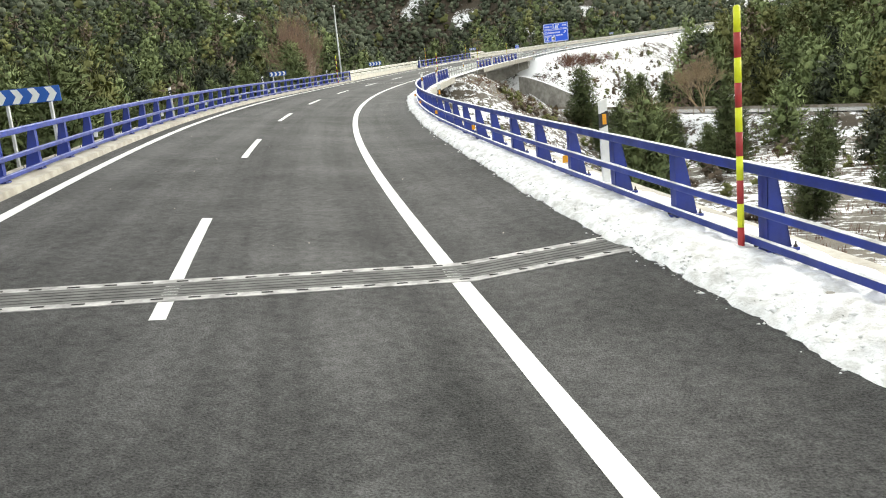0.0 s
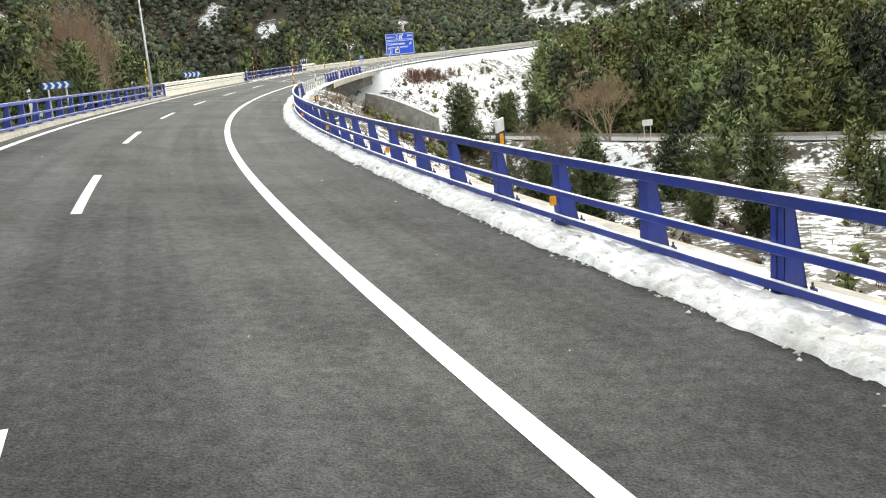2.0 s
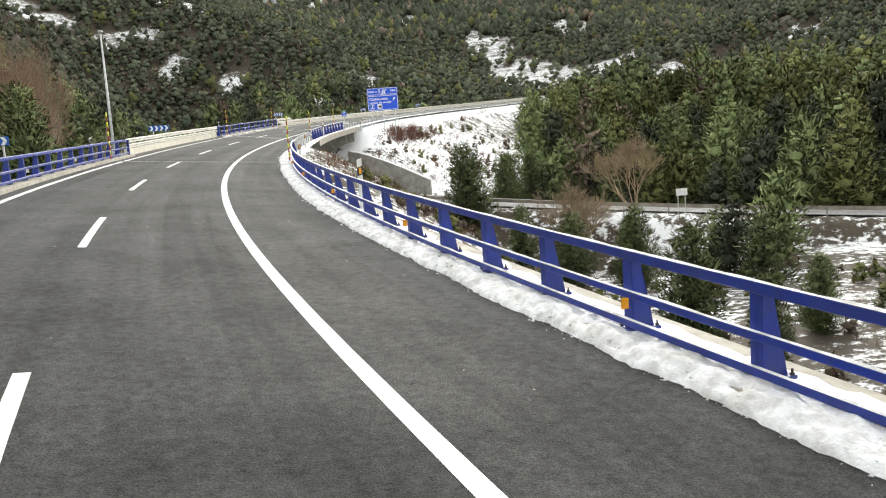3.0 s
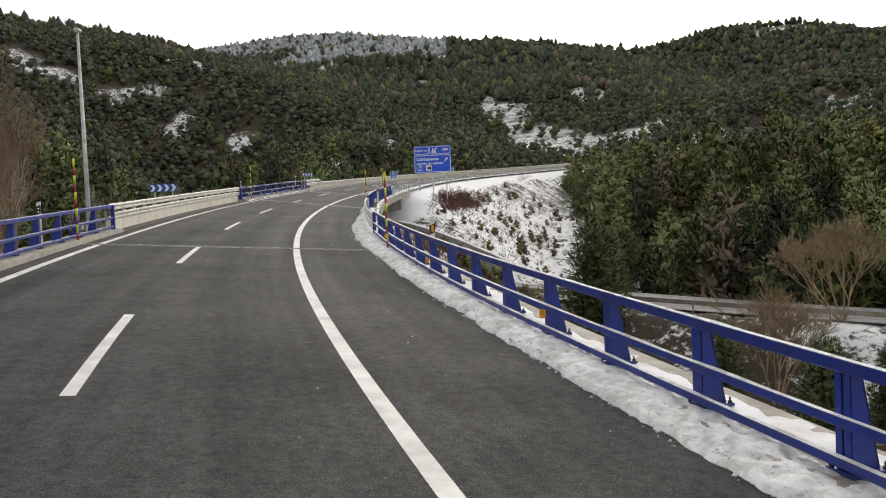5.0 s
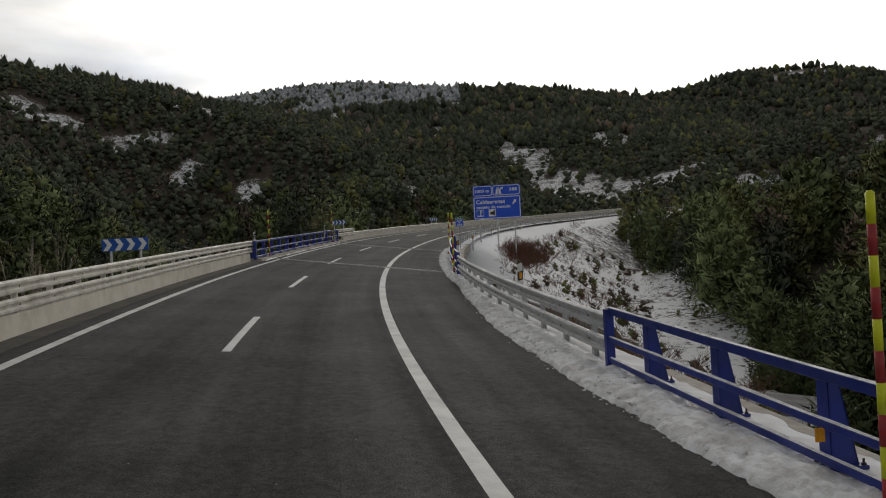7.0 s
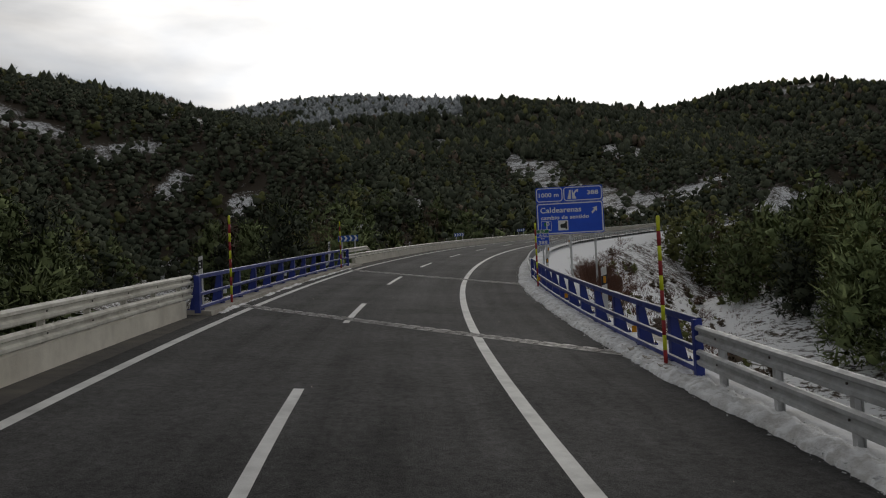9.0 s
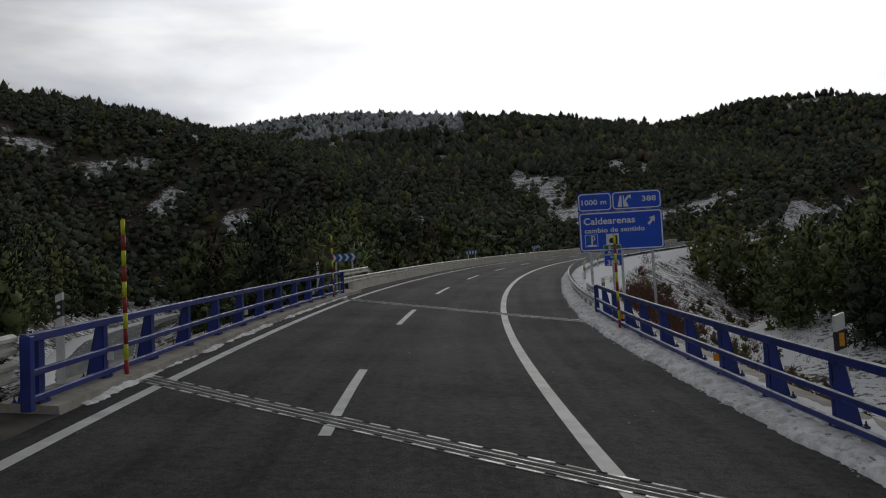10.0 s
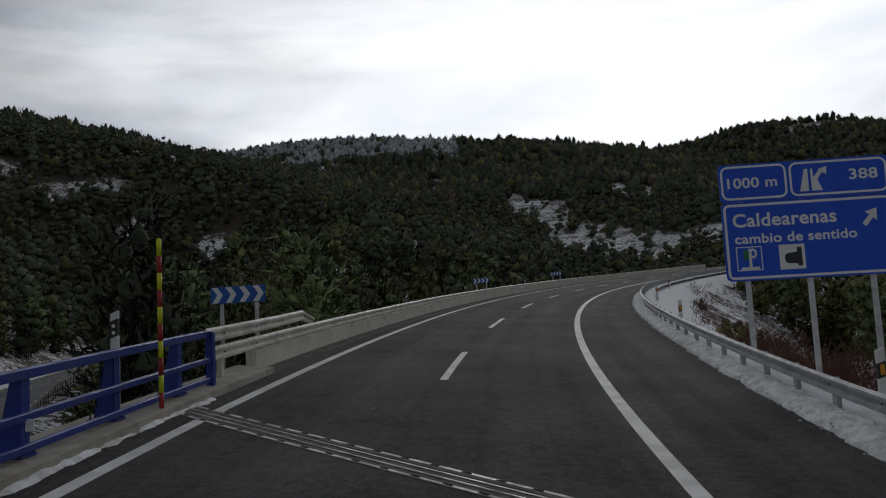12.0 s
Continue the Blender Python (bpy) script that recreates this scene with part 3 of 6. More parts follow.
def build_ground():
    gx, gy = spaced(-2600, -55, 75, 2600, 1.6, 1.045), spaced(-1500, -70, 215, 3200, 1.6, 1.04)
    X, Y = np.meshgrid(gx, gy)
    x, y = X.ravel(), Y.ravel()
    z = ground_height(x, y)
    w, k = len(gx), len(gy)
    Z = z.reshape(k, w)

    def lookup(px, py):
        i, j = np.clip(np.searchsorted(gx, px) - 1, 0, w - 2), np.clip(np.searchsorted(gy, py) - 1, 0, k - 2)
        u, v = np.clip((px - gx[i]) / (gx[i + 1] - gx[i]), 0, 1), np.clip((py - gy[j]) / (gy[j + 1] - gy[j]), 0, 1)
        return (Z[j, i] * (1 - u) + Z[j, i + 1] * u) * (1 - v) + (Z[j + 1, i] * (1 - u) + Z[j + 1, i + 1] * u) * v

    i = np.arange(w * k).reshape(k, w)
    faces = np.stack([i[:-1, :-1], i[:-1, 1:], i[1:, 1:], i[1:, :-1]], -1).reshape(-1, 4)
    me = bpy.data.meshes.new("ground")
    me.from_pydata(np.stack([x, y, z], 1).tolist(), [], faces.tolist())
    me.materials.append(M_GROUND)
    me.polygons.foreach_set("use_smooth", [True] * len(me.polygons))
    wood = me.attributes.new("wood", "FLOAT", "POINT")
    s, o = near_road(x, y)
    open_ = np.clip(clearing(x, y) * 9, 0, 1)
    wv = np.where((o > -20) & (o < 44) & (s > 60), 0.0, 1 - open_)
    cold = (((y > 700) & (x > -175) & (x < 5)) | (y > 1000)) & (y < 1400)
    wv = np.where(np.hypot(x, y) > 150, np.maximum(wv, 0.25), wv)
    wv = np.where(cold, np.minimum(wv, 0.3), wv)
    wv = np.where((o > 0) & (o < 75) & (s <= 84), np.interp(s, [35, 55], [0.52, 0.46]), wv)
    wv = np.where((s > 52) & (s < 84) & (o > 9) & (o < 34), 0.30, wv)
    wv = np.where((s >= 84) & (s < 122) & (o > 8.2) & (o < 34), 0.66, wv)
    lower = np.full(x.shape, 1e9)
    for q in LOWER_LINE[::2]:
        lower = np.minimum(lower, np.hypot(x - q[0], y - q[1]))
    wv = np.where((x < -14) & (lower < 24), np.minimum(wv, 0.35), wv)
    # no hard borders between open and wooded ground
    soft = wv.reshape(k, w) + 0.25 * fbm(x, y, 0.09, 3, 4.4).reshape(k, w)
    for _ in range(7):
        soft[1:-1, 1:-1] = 0.2 * (soft[1:-1, 1:-1] + soft[:-2, 1:-1] + soft[2:, 1:-1] + soft[1:-1, :-2] + soft[1:-1, 2:])
    wv = np.where(np.hypot(x, y - 60) > 190, wv, soft.ravel())
    # clean snow on the shelf behind the guardrail
    wv = np.where((s > 136) & (s < 330) & (o > 6.5) & (o < 10.6), -0.8, wv)
    wood.data.foreach_set("value", wv.astype(np.float32))
    me.update()
    return lookup, tagged(new("ground", me), "snow-covered valley ground with brown winter grass", "ground", kind="structure")


GROUND_AT, GROUND = build_ground()


# ---------------------------------------------------------------- the road
def strip(name, stations, offsets, lift, mat, parent=None, label="", kind=""):
    sh = Shape().sweep([(o, lift) for o in offsets], stations, closed=False)
    me = sh.mesh(name, mat, True)
    uv = me.uv_layers.new(name="UVMap")
    k = len(offsets)
    st = np.array([(offsets[j], stations[i]) for i in range(len(stations)) for j in range(k)])
    loops = np.zeros(len(me.loops), np.int32)
    me.loops.foreach_get("vertex_index", loops)
    uv.data.foreach_set("uv", st[loops].ravel().astype(np.float32))
    return part(name, me, mat, parent, label, kind=kind)


road = tagged(strip("road", steps(S_MIN, S_MAX, 2.0), [EDGE_L, LINE_L, -2, 0, 2, 3.7, 5, EDGE_R], 0.0, M_ASPHALT),
              "dark grey asphalt motorway carriageway, dry", "road", kind="structure")
strip("edge_line", steps(S_MIN, S_MAX, 2.0), [LINE_R - 0.12, LINE_R + 0.12], 0.005, M_LINE, road, "solid white edge line")
strip("edge_line", steps(S_MIN, S_MAX, 2.0), [LINE_L - 0.11, LINE_L + 0.11], 0.005, M_LINE, road, "solid white edge line")
for i in range(-3, 27):
    strip("lane_dash", steps(15 * i - 5.75, 15 * i, 1.9), [-0.18, 0.0], 0.005, M_LINE, road)

part("verge_base", Shape().sweep([(EDGE_L - 0.95, -0.30), (EDGE_L - 0.95, 0.02), (EDGE_L, 0.004), (EDGE_L, -0.3)], steps(144.8, S_MAX, 3)), M_GRIT, road, "grit-covered verge strip")
part("verge_base", Shape().sweep([(EDGE_L - 0.95, -0.30), (EDGE_L - 0.95, 0.02), (EDGE_L, 0.004), (EDGE_L, -0.3)], steps(81.5, 115.3, 3)), M_GRIT, road, "grit-covered verge strip")

# ---------------------------------------------------------------- bridges
def bridge(s0, s1, label, left):
    b = thing("bridge", label, "bridge")
    part("deck", Shape().sweep([(-5.1, -0.06), (3.6, -0.09), (6.9, -0.09), (8.04, -0.06), (8.04, -0.42), (5.2, -0.62), (4.4, -1.5), (-2.2, -1.5), (-3.0, -0.62), (-5.1, -0.42)], steps(s0, s1, 3)), M_CONCRETE, b, "grey concrete box deck")
    for (k0, k1), prof in (((s0, s1), [(EDGE_R, -0.2), (EDGE_R + 0.03, 0.13), (8.06, 0.17), (8.06, -0.45)]), (left, [(-5.12, -0.45), (-5.12, 0.16), (EDGE_L - 0.03, 0.13), (EDGE_L, -0.2)])):
        part("kerb", Shape().sweep(prof, steps(k0, k1, 2)), M_KERB, b, "stained concrete edge kerb")
    for s in (s0 + 0.6, s1 - 0.6):
        sh = Shape().box(-4.9, 7.5, -0.7, 0.7, -9.0, -1.2, road_pose(s), 0.05)
        part("abutment", sh, M_CONCRETE, b, "grey concrete abutment wall")
    k = int((s1 - s0) // 32)
    for i in range(k):
        s = s0 + (s1 - s0) * (i + 1) / (k + 1)
        sh = Shape()
        for o in (-1.4, 3.8):
            sh.box(o - 0.5, o + 0.5, -0.5, 0.5, -16.0, -1.45, road_pose(s), 0.08)
        part("pier", sh, M_CONCRETE, b, "square concrete pier pair")
    return b


bridge(*BRIDGES[0], "long curved concrete road bridge over the snowy valley", BRIDGES[0])
bridge(*BRIDGES[1], "short skewed concrete road bridge over a lower road", (115.3, 144.8))


def expansion_joint(s, skew, wide, edge):
    """Rubber strips between two steel edges, across the whole road."""
    j = thing("expansion_joint", "worn steel and black rubber bridge expansion joint", "expansion joint")

    def band(d0, d1, h, name, mat, label=""):
        offs = np.linspace(EDGE_L + 0.02, EDGE_R - 0.02, 48)
        vs = [road_at(s + skew * o + d, o, z) for o in offs for d, z in ((d0, -0.02), (d0, h), (d1, h), (d1, -0.02))]
        fs = [(4 * i + k, 4 * i + (k + 1) % 4, 4 * i + 4 + (k + 1) % 4, 4 * i + 4 + k) for i in range(47) for k in range(4)]
        return part(name, Shape().add(vs, fs), mat, j, label)

    slim = edge < 0.1
    for d in (-wide / 2, wide / 2 - edge):
        band(d, d + edge, 0.012, "steel_edge", M_BARSTEEL if slim else M_JOINTSTEEL, "bright worn steel edge" if slim else "scuffed pale edge strip")
    for d in (-0.13, 0.09) if slim else ():
        band(d, d + 0.04, 0.014, "steel_bar", M_BARSTEEL, "bright worn steel bar")
    n = max(2, int(round((wide - 2 * edge) / 0.13)))
    pitch = (wide - 2 * edge) / n
    for i in range(n):
        d = -wide / 2 + edge + pitch * i
        band(d + 0.014, d + pitch - 0.014, 0.009, "rubber_strip", M_OLDRUBBER)
    band(-wide / 2 + edge, wide / 2 - edge, 0.004, "joint_bed", M_RUBBER)
    o = EDGE_L + 0.2
    k = 0
    plate = Shape().box(-0.07, 0.07, -0.018, 0.018, 0.0, 0.010).mesh("bolt_plate", M_RUBBER)
    while o < EDGE_R - 0.3:
        for d in (-wide / 2 + edge * 0.6, wide / 2 - edge * 0.6):
            part("bolt_plate", plate, M_RUBBER, j, m=road_pose(s + skew * (o + (0.2 if d > 0 else 0)) + d, o + (0.2 if d > 0 else 0), 0.008, math.degrees(math.atan(skew)), True))
        o += 0.42
        k += 1


for s, skew, wide, edge in ((-4.6, 0.1, 0.95, 0.17), (75.05, 0.0, 0.42, 0.11), (115.1, -0.83, 0.70, 0.075), (136.65, -0.775, 0.80, 0.08)):
    expansion_joint(s, skew, wide, edge)


# ---------------------------------------------------------------- blue railings
def railing_post(side):
    """Tapered upright on a foot plate; its traffic face stands at x = 0, its body goes outwards."""
    p = Shape()
    k = 1 if side == "right" else -1
    out = [(0.0, 0.0), (0.34 * k, 0.0), (0.13 * k, 1.0), (0.0, 1.0)]
    p.prism(out, -0.012, 0.012)
    for y in (-0.09, 0.075):
        p.prism([(0.005 * k, 0.0), (0.335 * k, 0.0), (0.125 * k, 1.0), (0.005 * k, 1.0)], y, y + 0.015)
    p.prism([(0.0, 0.0), (0.018 * k, 0.0), (0.018 * k, 1.0), (0.0, 1.0)], -0.09, 0.09)
    p.prism([(0.322 * k, 0.0), (0.34 * k, 0.0), (0.13 * k, 1.0), (0.112 * k, 1.0)], -0.09, 0.09)
    foot = Shape().box(-0.05 if k > 0 else -0.40, 0.40 if k > 0 else 0.05, -0.17, 0.17, -0.02, 0.022, bevel=0.006)
    prof = [(0.028, 0.0), (0.028, 0.024), (0.014, 0.026), (0.013, 0.07)]
    vs = [(r * math.cos(i * math.tau / 6), r * math.sin(i * math.tau / 6), z) for r, z in prof for i in range(6)]
    fs = [(6 * j + i, 6 * j + (i + 1) % 6, 6 * j + 6 + (i + 1) % 6, 6 * j + 6 + i) for j in range(3) for i in range(6)] + [tuple(range(18, 24))]
    bolt = Shape().add(vs, fs).mesh("anchor_bolt", M_BOLT)
    places = [(x, y, 0.021) for x in (-0.015 * k, 0.36 * k) for y in (-0.13, 0.13)]
    return p.mesh("post", M_BLUE), foot.mesh("foot_plate", M_BLUE), bolt, places


POSTS = {k: railing_post(k) for k in ("right", "left")}


def blue_railing(side, s0, s1, first, gap, label, snowy):
    r = thing("bridge_railing", label, "railing", group="bridge railings")
    k = 1 if side == "right" else -1
    base = RAIL_R if side == "right" else RAIL_L
    st = steps(s0, s1, 1.2)
    for name, h, hh, w in (("top_rail", 1.10, 0.065, 0.10), ("middle_rail", 0.645, 0.05, 0.085), ("bottom_rail", 0.26, 0.05, 0.085)):
        x0, x1 = base - w * k * 1.0, base
        bv = 0.012
        prof = [(x0, h - hh + bv), (x0, h + hh - bv), (x0 + bv * k, h + hh), (x1 - bv * k, h + hh), (x1, h + hh - bv), (x1, h - hh + bv), (x1 - bv * k, h - hh), (x0 + bv * k, h - hh)]
        if name == "top_rail":
            prof = [(o + 0.06 * k, z + 0.06) for o, z in prof]
        rail = part(name, Shape().sweep(prof, st), M_BLUE, r)
        if snowy:
            rng = random.Random(int(h * 100))
            oo = 0.06 * k if name == "top_rail" else 0.0
            zz = 0.06 if name == "top_rail" else 0.0
            part("snow_crust", Shape().sweep([(x0 + oo, h + hh + zz), ((x0 + x1) / 2 + oo, h + hh + zz + 0.018), (x1 + oo, h + hh + zz)], steps(s0, s1, 0.5),
                 wobble=lambda i, j, s: (0, (rng.uniform(-0.012, 0.008) if j == 1 else -0.001))), M_SNOWBANK, rail, "thin crust of snow on the rail")
    pm, fm, bm_, places = POSTS[side]
    s = first
    i = 0
    while s < s1 - 0.2:
        if s > s0:
            m = road_pose(s, base, 0.16)
            post = part("post", pm, M_BLUE, r, m=m)
            part("foot_plate", fm, M_BLUE, post)
            for q in places:
                part("anchor_bolt", bm_, M_BOLT, post, m=Matrix.Translation(q))
            if i % 4 == 1:
                refl = Shape().box(-0.055, 0.055, -0.012, 0.012, 0, 0.15, bevel=0.004)
                part("reflector", refl, M_ORANGE if side == "right" else M_SIGNWHITE, post, "orange reflector" if side == "right" else "white reflector",
                     m=pose(-0.12 * k, -0.10, 0.30))
        s += gap
        i += 1
    for s in (s0, s1):
        if s > S_MIN + 15:
            m = road_pose(s, base, 0.1)
            part("end_plate", Shape().box(-0.12 if k > 0 else -0.04, 0.04 if k > 0 else 0.12, -0.07, 0.07, 0, 1.1, m, 0.01), M_BLUE, r, "blue end upright")
    return r


blue_railing("right", -48, 82.0, -47.75, 2.33, "long blue steel bridge railing with three rails, snow on its tops", True)
blue_railing("left", -48, 81.0, -47.9, 2.34, "long blue steel bridge railing with three rails on a kerb", False)
blue_railing("right", 106.0, 134.0, 107.7, 2.27, "short blue steel bridge railing with three rails, snow on its tops", True)
blue_railing("left", 115.0, 141.8, 115.5, 2.27, "short blue steel bridge railing with three rails on a kerb", False)


# ---------------------------------------------------------------- steel guardrails and concrete walls
def w_profile(base, h, side):
    """Section of a corrugated guardrail beam 0.31 m high, bulging towards the traffic."""
    k = -1 if side == "right" else 1
    line = [(0.0, 0.155), (0.03, 0.15), (0.08, 0.115), (0.08, 0.06), (0.015, 0.03), (0.015, -0.03), (0.08, -0.06), (0.08, -0.115), (0.03, -0.15), (0.0, -0.155)]
    return [(base + x * k, h + z) for x, z in line] + [(base + x * k - 0.006 * k, h + z) for x, z in reversed(line)]


def guardrail(name, label, side, base, s0, s1, heights, mat, post_gap, post_top, post_from=-0.35, taper=None):
    g = thing(name, label, "guardrail", group="guardrails")
    for h in heights:
        a, b = (s0, taper) if (taper and h == heights[-1] and len(heights) > 1) else (s0, s1)
        st = steps(a, b, 1.5)
        wob = None
        if taper and h == heights[-1] and len(heights) > 1:
            k = 1 if side == "right" else -1
            wob = lambda i, j, s, a=a, b=b, k=k: (0.35 * k * max(0, (s - a - 2) / (b - a - 2)) ** 2, -0.3 * max(0, (s - b + 1.5) / 1.5))
        part("beam", Shape().sweep(w_profile(base, h, side), st, wobble=wob), mat, g, "corrugated steel beam")
        bolts = Shape()
        for s in np.arange(a + 1.0, min(b, a + 60), post_gap):
            c = road_at(s, base + (-0.03 if side == "right" else 0.03), h)
            d = road_at(s, base + (-0.045 if side == "right" else 0.045), h)
            bolts.tube(c, d, 0.02, 0.02, 6)
        part("bolts", bolts, M_BOLT, g, kind="stuff")
    k = 1 if side == "right" else -1
    pm = Shape().prism([(0.02 * k, post_from), (0.14 * k, post_from), (0.14 * k, post_top), (0.02 * k, post_top)], -0.005, 0.005)
    for x in (0.02, 0.132):
        pm.prism([(x * k, post_from), ((x + 0.008) * k, post_from), ((x + 0.008) * k, post_top), (x * k, post_top)], -0.05, 0.05)
    pm = pm.mesh("post", mat)
    for s in np.arange(s0 + 1.0, s1, post_gap):
        part("post", pm, mat, g, m=road_pose(s, base))
    return g


def concrete_wall(s0, s1, label):
    c = thing("concrete_barrier", label, "barrier")
    st = steps(s0, s1, 12.0)
    for a, b in zip(st, st[1:]):
        part("wall_section", Shape().sweep([(-4.98, -0.25), (-4.97, 0.46), (-4.94, 0.49), (-4.74, 0.49), (-4.715, 0.46), (-4.715, -0.25)], steps(a + 0.003, b - 0.003, 2.0)), M_WHITEWALL, c)
    return c


concrete_wall(81.6, 114.6, "low whitewashed concrete barrier wall with rust runs")
concrete_wall(145.0, 300.0, "long low whitewashed concrete barrier wall")
guardrail("guardrail", "cream painted double steel guardrail on a concrete wall", "left", -4.72, 81.2, 115.0, (0.68, 1.08), M_CREAM, 2.0, 1.2)
guardrail("guardrail", "cream painted steel guardrail along a concrete wall, upper beam ending", "left", -4.72, 142.0, 300.0, (0.68, 1.08), M_CREAM, 2.0, 0.8, taper=151.0)
guardrail("guardrail", "galvanised double steel guardrail between two bridge railings", "right", 7.12, 82.1, 106.0, (0.50, 0.95), M_GALV, 2.0, 1.05, -0.6)
guardrail("guardrail", "galvanised steel guardrail on thin posts in the snow", "right", 7.12, 134.1, 330.0, (0.55, 0.98), M_GALV, 2.0, 0.68, -0.6, taper=139.5)


# ---------------------------------------------------------------- snow along the road
BANK_EDGE = [(-60, 5.95), (-4, 5.95), (1, 6.0), (6, 6.2), (14, 6.3), (27, 6.5), (37, 6.48), (50, 6.32), (60, 6.42), (74, 6.34), (79, 6.15), (87, 6.15), (95, 6.45), (102, 6.7), (110, 6.5), (121, 6.4), (131, 6.28), (140, 6.45), (155, 6.6), (210, 6.4), (420, 6.4)]


def bank_grid(name, mat, s0, s1, step, across, height, label, wander, rough):
    """Snow as a sheet: station by station, from its inner to its outer edge."""
    st = steps(s0, s1, step)
    u = np.linspace(0, 1, across)
    S, U = np.meshgrid(st, u, indexing="ij")
    inner, outer = wander(st)
    O = inner[:, None] + (outer - inner)[:, None] * U
    H = height(S, U) + rough * (0.5 * fbm(S * 3.2, O * 5.0, 1.0, 4, 0.6) + 0.5 * fbm(S * 11.0, O * 15.0, 1.0, 3, 2.1)) * np.clip(U * 8, 0, 1)
    H[:, 0] = -0.01
    vs = [road_at(a, b, max(c, -0.01)) for a, b, c in zip(S.ravel(), O.ravel(), H.ravel())]
    m = across
    fs = [(i * m + j, i * m + j + 1, i * m + j + 1 + m, i * m + j + m) for i in range(len(st) - 1) for j in range(m - 1)]
    if outer[0] < inner[0]:
        fs = [q[::-1] for q in fs]
    return tagged(part(name, Shape().add(vs, fs).mesh(name, mat, True), mat), label, "snow", kind="stuff")


def ragged(st, amount, seed):
    """A scalloped melting edge."""
    return amount * (0.8 * fbm(st * 1.3, st * 0.0, 1.0, 3, seed) + 0.7 * np.abs(fbm(st * 4.1, st * 0.0, 1.0, 3, seed + 1)) + 0.25 * fbm(st * 17.0, st * 0.0, 1.0, 2, seed + 2))


def road_bank(s0, s1, step, outer, seed):
    edge = np.array(BANK_EDGE)

    def wander(st):
        return np.interp(st, edge[:, 0], edge[:, 1]) + ragged(st, 0.13, seed), np.full(len(st), outer)

    def height(S, U):
        # a steep little lip at the road, thickest in front of the posts, thinner behind
        return 0.055 * np.clip(U / 0.06, 0, 1) ** 0.5 + 0.115 * np.clip(U / 0.45, 0, 1) + 0.03 * fbm(S, U, 0.5, 3, seed) * np.clip(U * 4, 0, 1)

    bank_grid("snow_bank", M_SNOWBANK, s0, s1, step, 15, height, "grey icy ploughed snow bank along the kerb", wander, 0.10)


road_bank(-48, 108, 0.1, 7.16, 3.0)
road_bank(108, 200, 0.1, 7.16, 4.0)
road_bank(200, 330, 0.6, 7.8, 5.0)
for s0, s1 in ((-48, 84), (84, 200)):
    bank_grid("snow_shelf", M_CLEANSNOW, s0, s1, 0.3, 7, lambda S, U: 0.185 + 0.02 * fbm(S, U, 0.7, 3, 1.0) - 0.03 * U, "cleaner snow lying behind the posts", lambda st: (np.full(len(st), 7.12), 8.02 + 0.03 * np.sin(st * 1.7)), 0.02)
bank_grid("snow_bank", M_SNOWBANK, 116, 141, 0.12, 7, lambda S, U: 0.05 * np.sin(math.pi * U) - 0.012 + 0.05 * fbm(S, U, 1.6, 3, 2.0), "thin broken strip of old snow along the kerb", lambda st: (-4.04 - ragged(st, 0.16, 1.0), np.full(len(st), -4.40)), 0.05)


# ---------------------------------------------------------------- poles, delineators, boards
def snow_pole(s, o, base_h, top_h):
    p = thing("snow_pole", "tall snow marker pole banded in yellow and dark red", "snow pole", road_pose(s, o, base_h), "snow poles")
    k, n = 0, 10
    height = top_h - base_h
    edges = np.linspace(0, height, n + 1)
    for a, b in zip(edges, edges[1:]):
        yellow = (n - 1 - k) % 2 == 0
        part("band", Shape().tube((0, 0, a), (0, 0, b), 0.042, 0.042, 10), M_YELLOW if yellow else M_RED, p, "yellow band" if yellow else "dark red band", True)
        k += 1
    part("cap", Shape().tube((0, 0, height), (0, 0, height + 0.02), 0.036, 0.02, 10), M_YELLOW, p)
    return p


for s, o, b, t in ((-5.6, 6.98, 0.12, 3.10), (74.6, 6.98, 0.1, 3.08), (107.5, 6.98, 0.1, 3.13), (128.2, 6.98, 0.1, 3.1), (75.1, -4.36, 0.1, 3.11), (118.2, -4.36, 0.1, 3.06), (139.3, -4.36, 0.1, 2.97)):
    snow_pole(s, o, b, t)


def delineator(s, o, base_h, top_h, yellow):
    d = thing("delineator", "white plastic delineator post with a black band and a " + ("orange-yellow" if yellow else "white") + " reflector", "delineator", road_pose(s, o, base_h), "delineators")
    h = top_h - base_h
    w = 0.075 if yellow else 0.06
    part("body", Shape().prism([(-w, 0), (w, 0), (w, h), (-w, h - 0.05)], -0.03, 0.05), M_WHITE, d)
    t = 0.24 if yellow else 0.13
    part("black_band", Shape().prism([(-w - 0.002, h - t - 0.33), (w + 0.002, h - t - 0.28), (w + 0.002, h - t), (-w - 0.002, h - t - 0.05)], -0.034, 0.053), M_BLACK, d)
    if yellow:
        part("reflector", Shape().box(-0.035, 0.045, -0.042, -0.034, h - t - 0.26, h - t - 0.06, bevel=0.003), M_ORANGE, d, "orange-yellow reflector")
    else:
        for z in (h - 0.25, h - 0.36):
            part("reflector", Shape().tube((0, -0.034, z), (0, -0.043, z), 0.03, 0.03, 10), M_SIGNWHITE, d, "round white reflector")
    return d


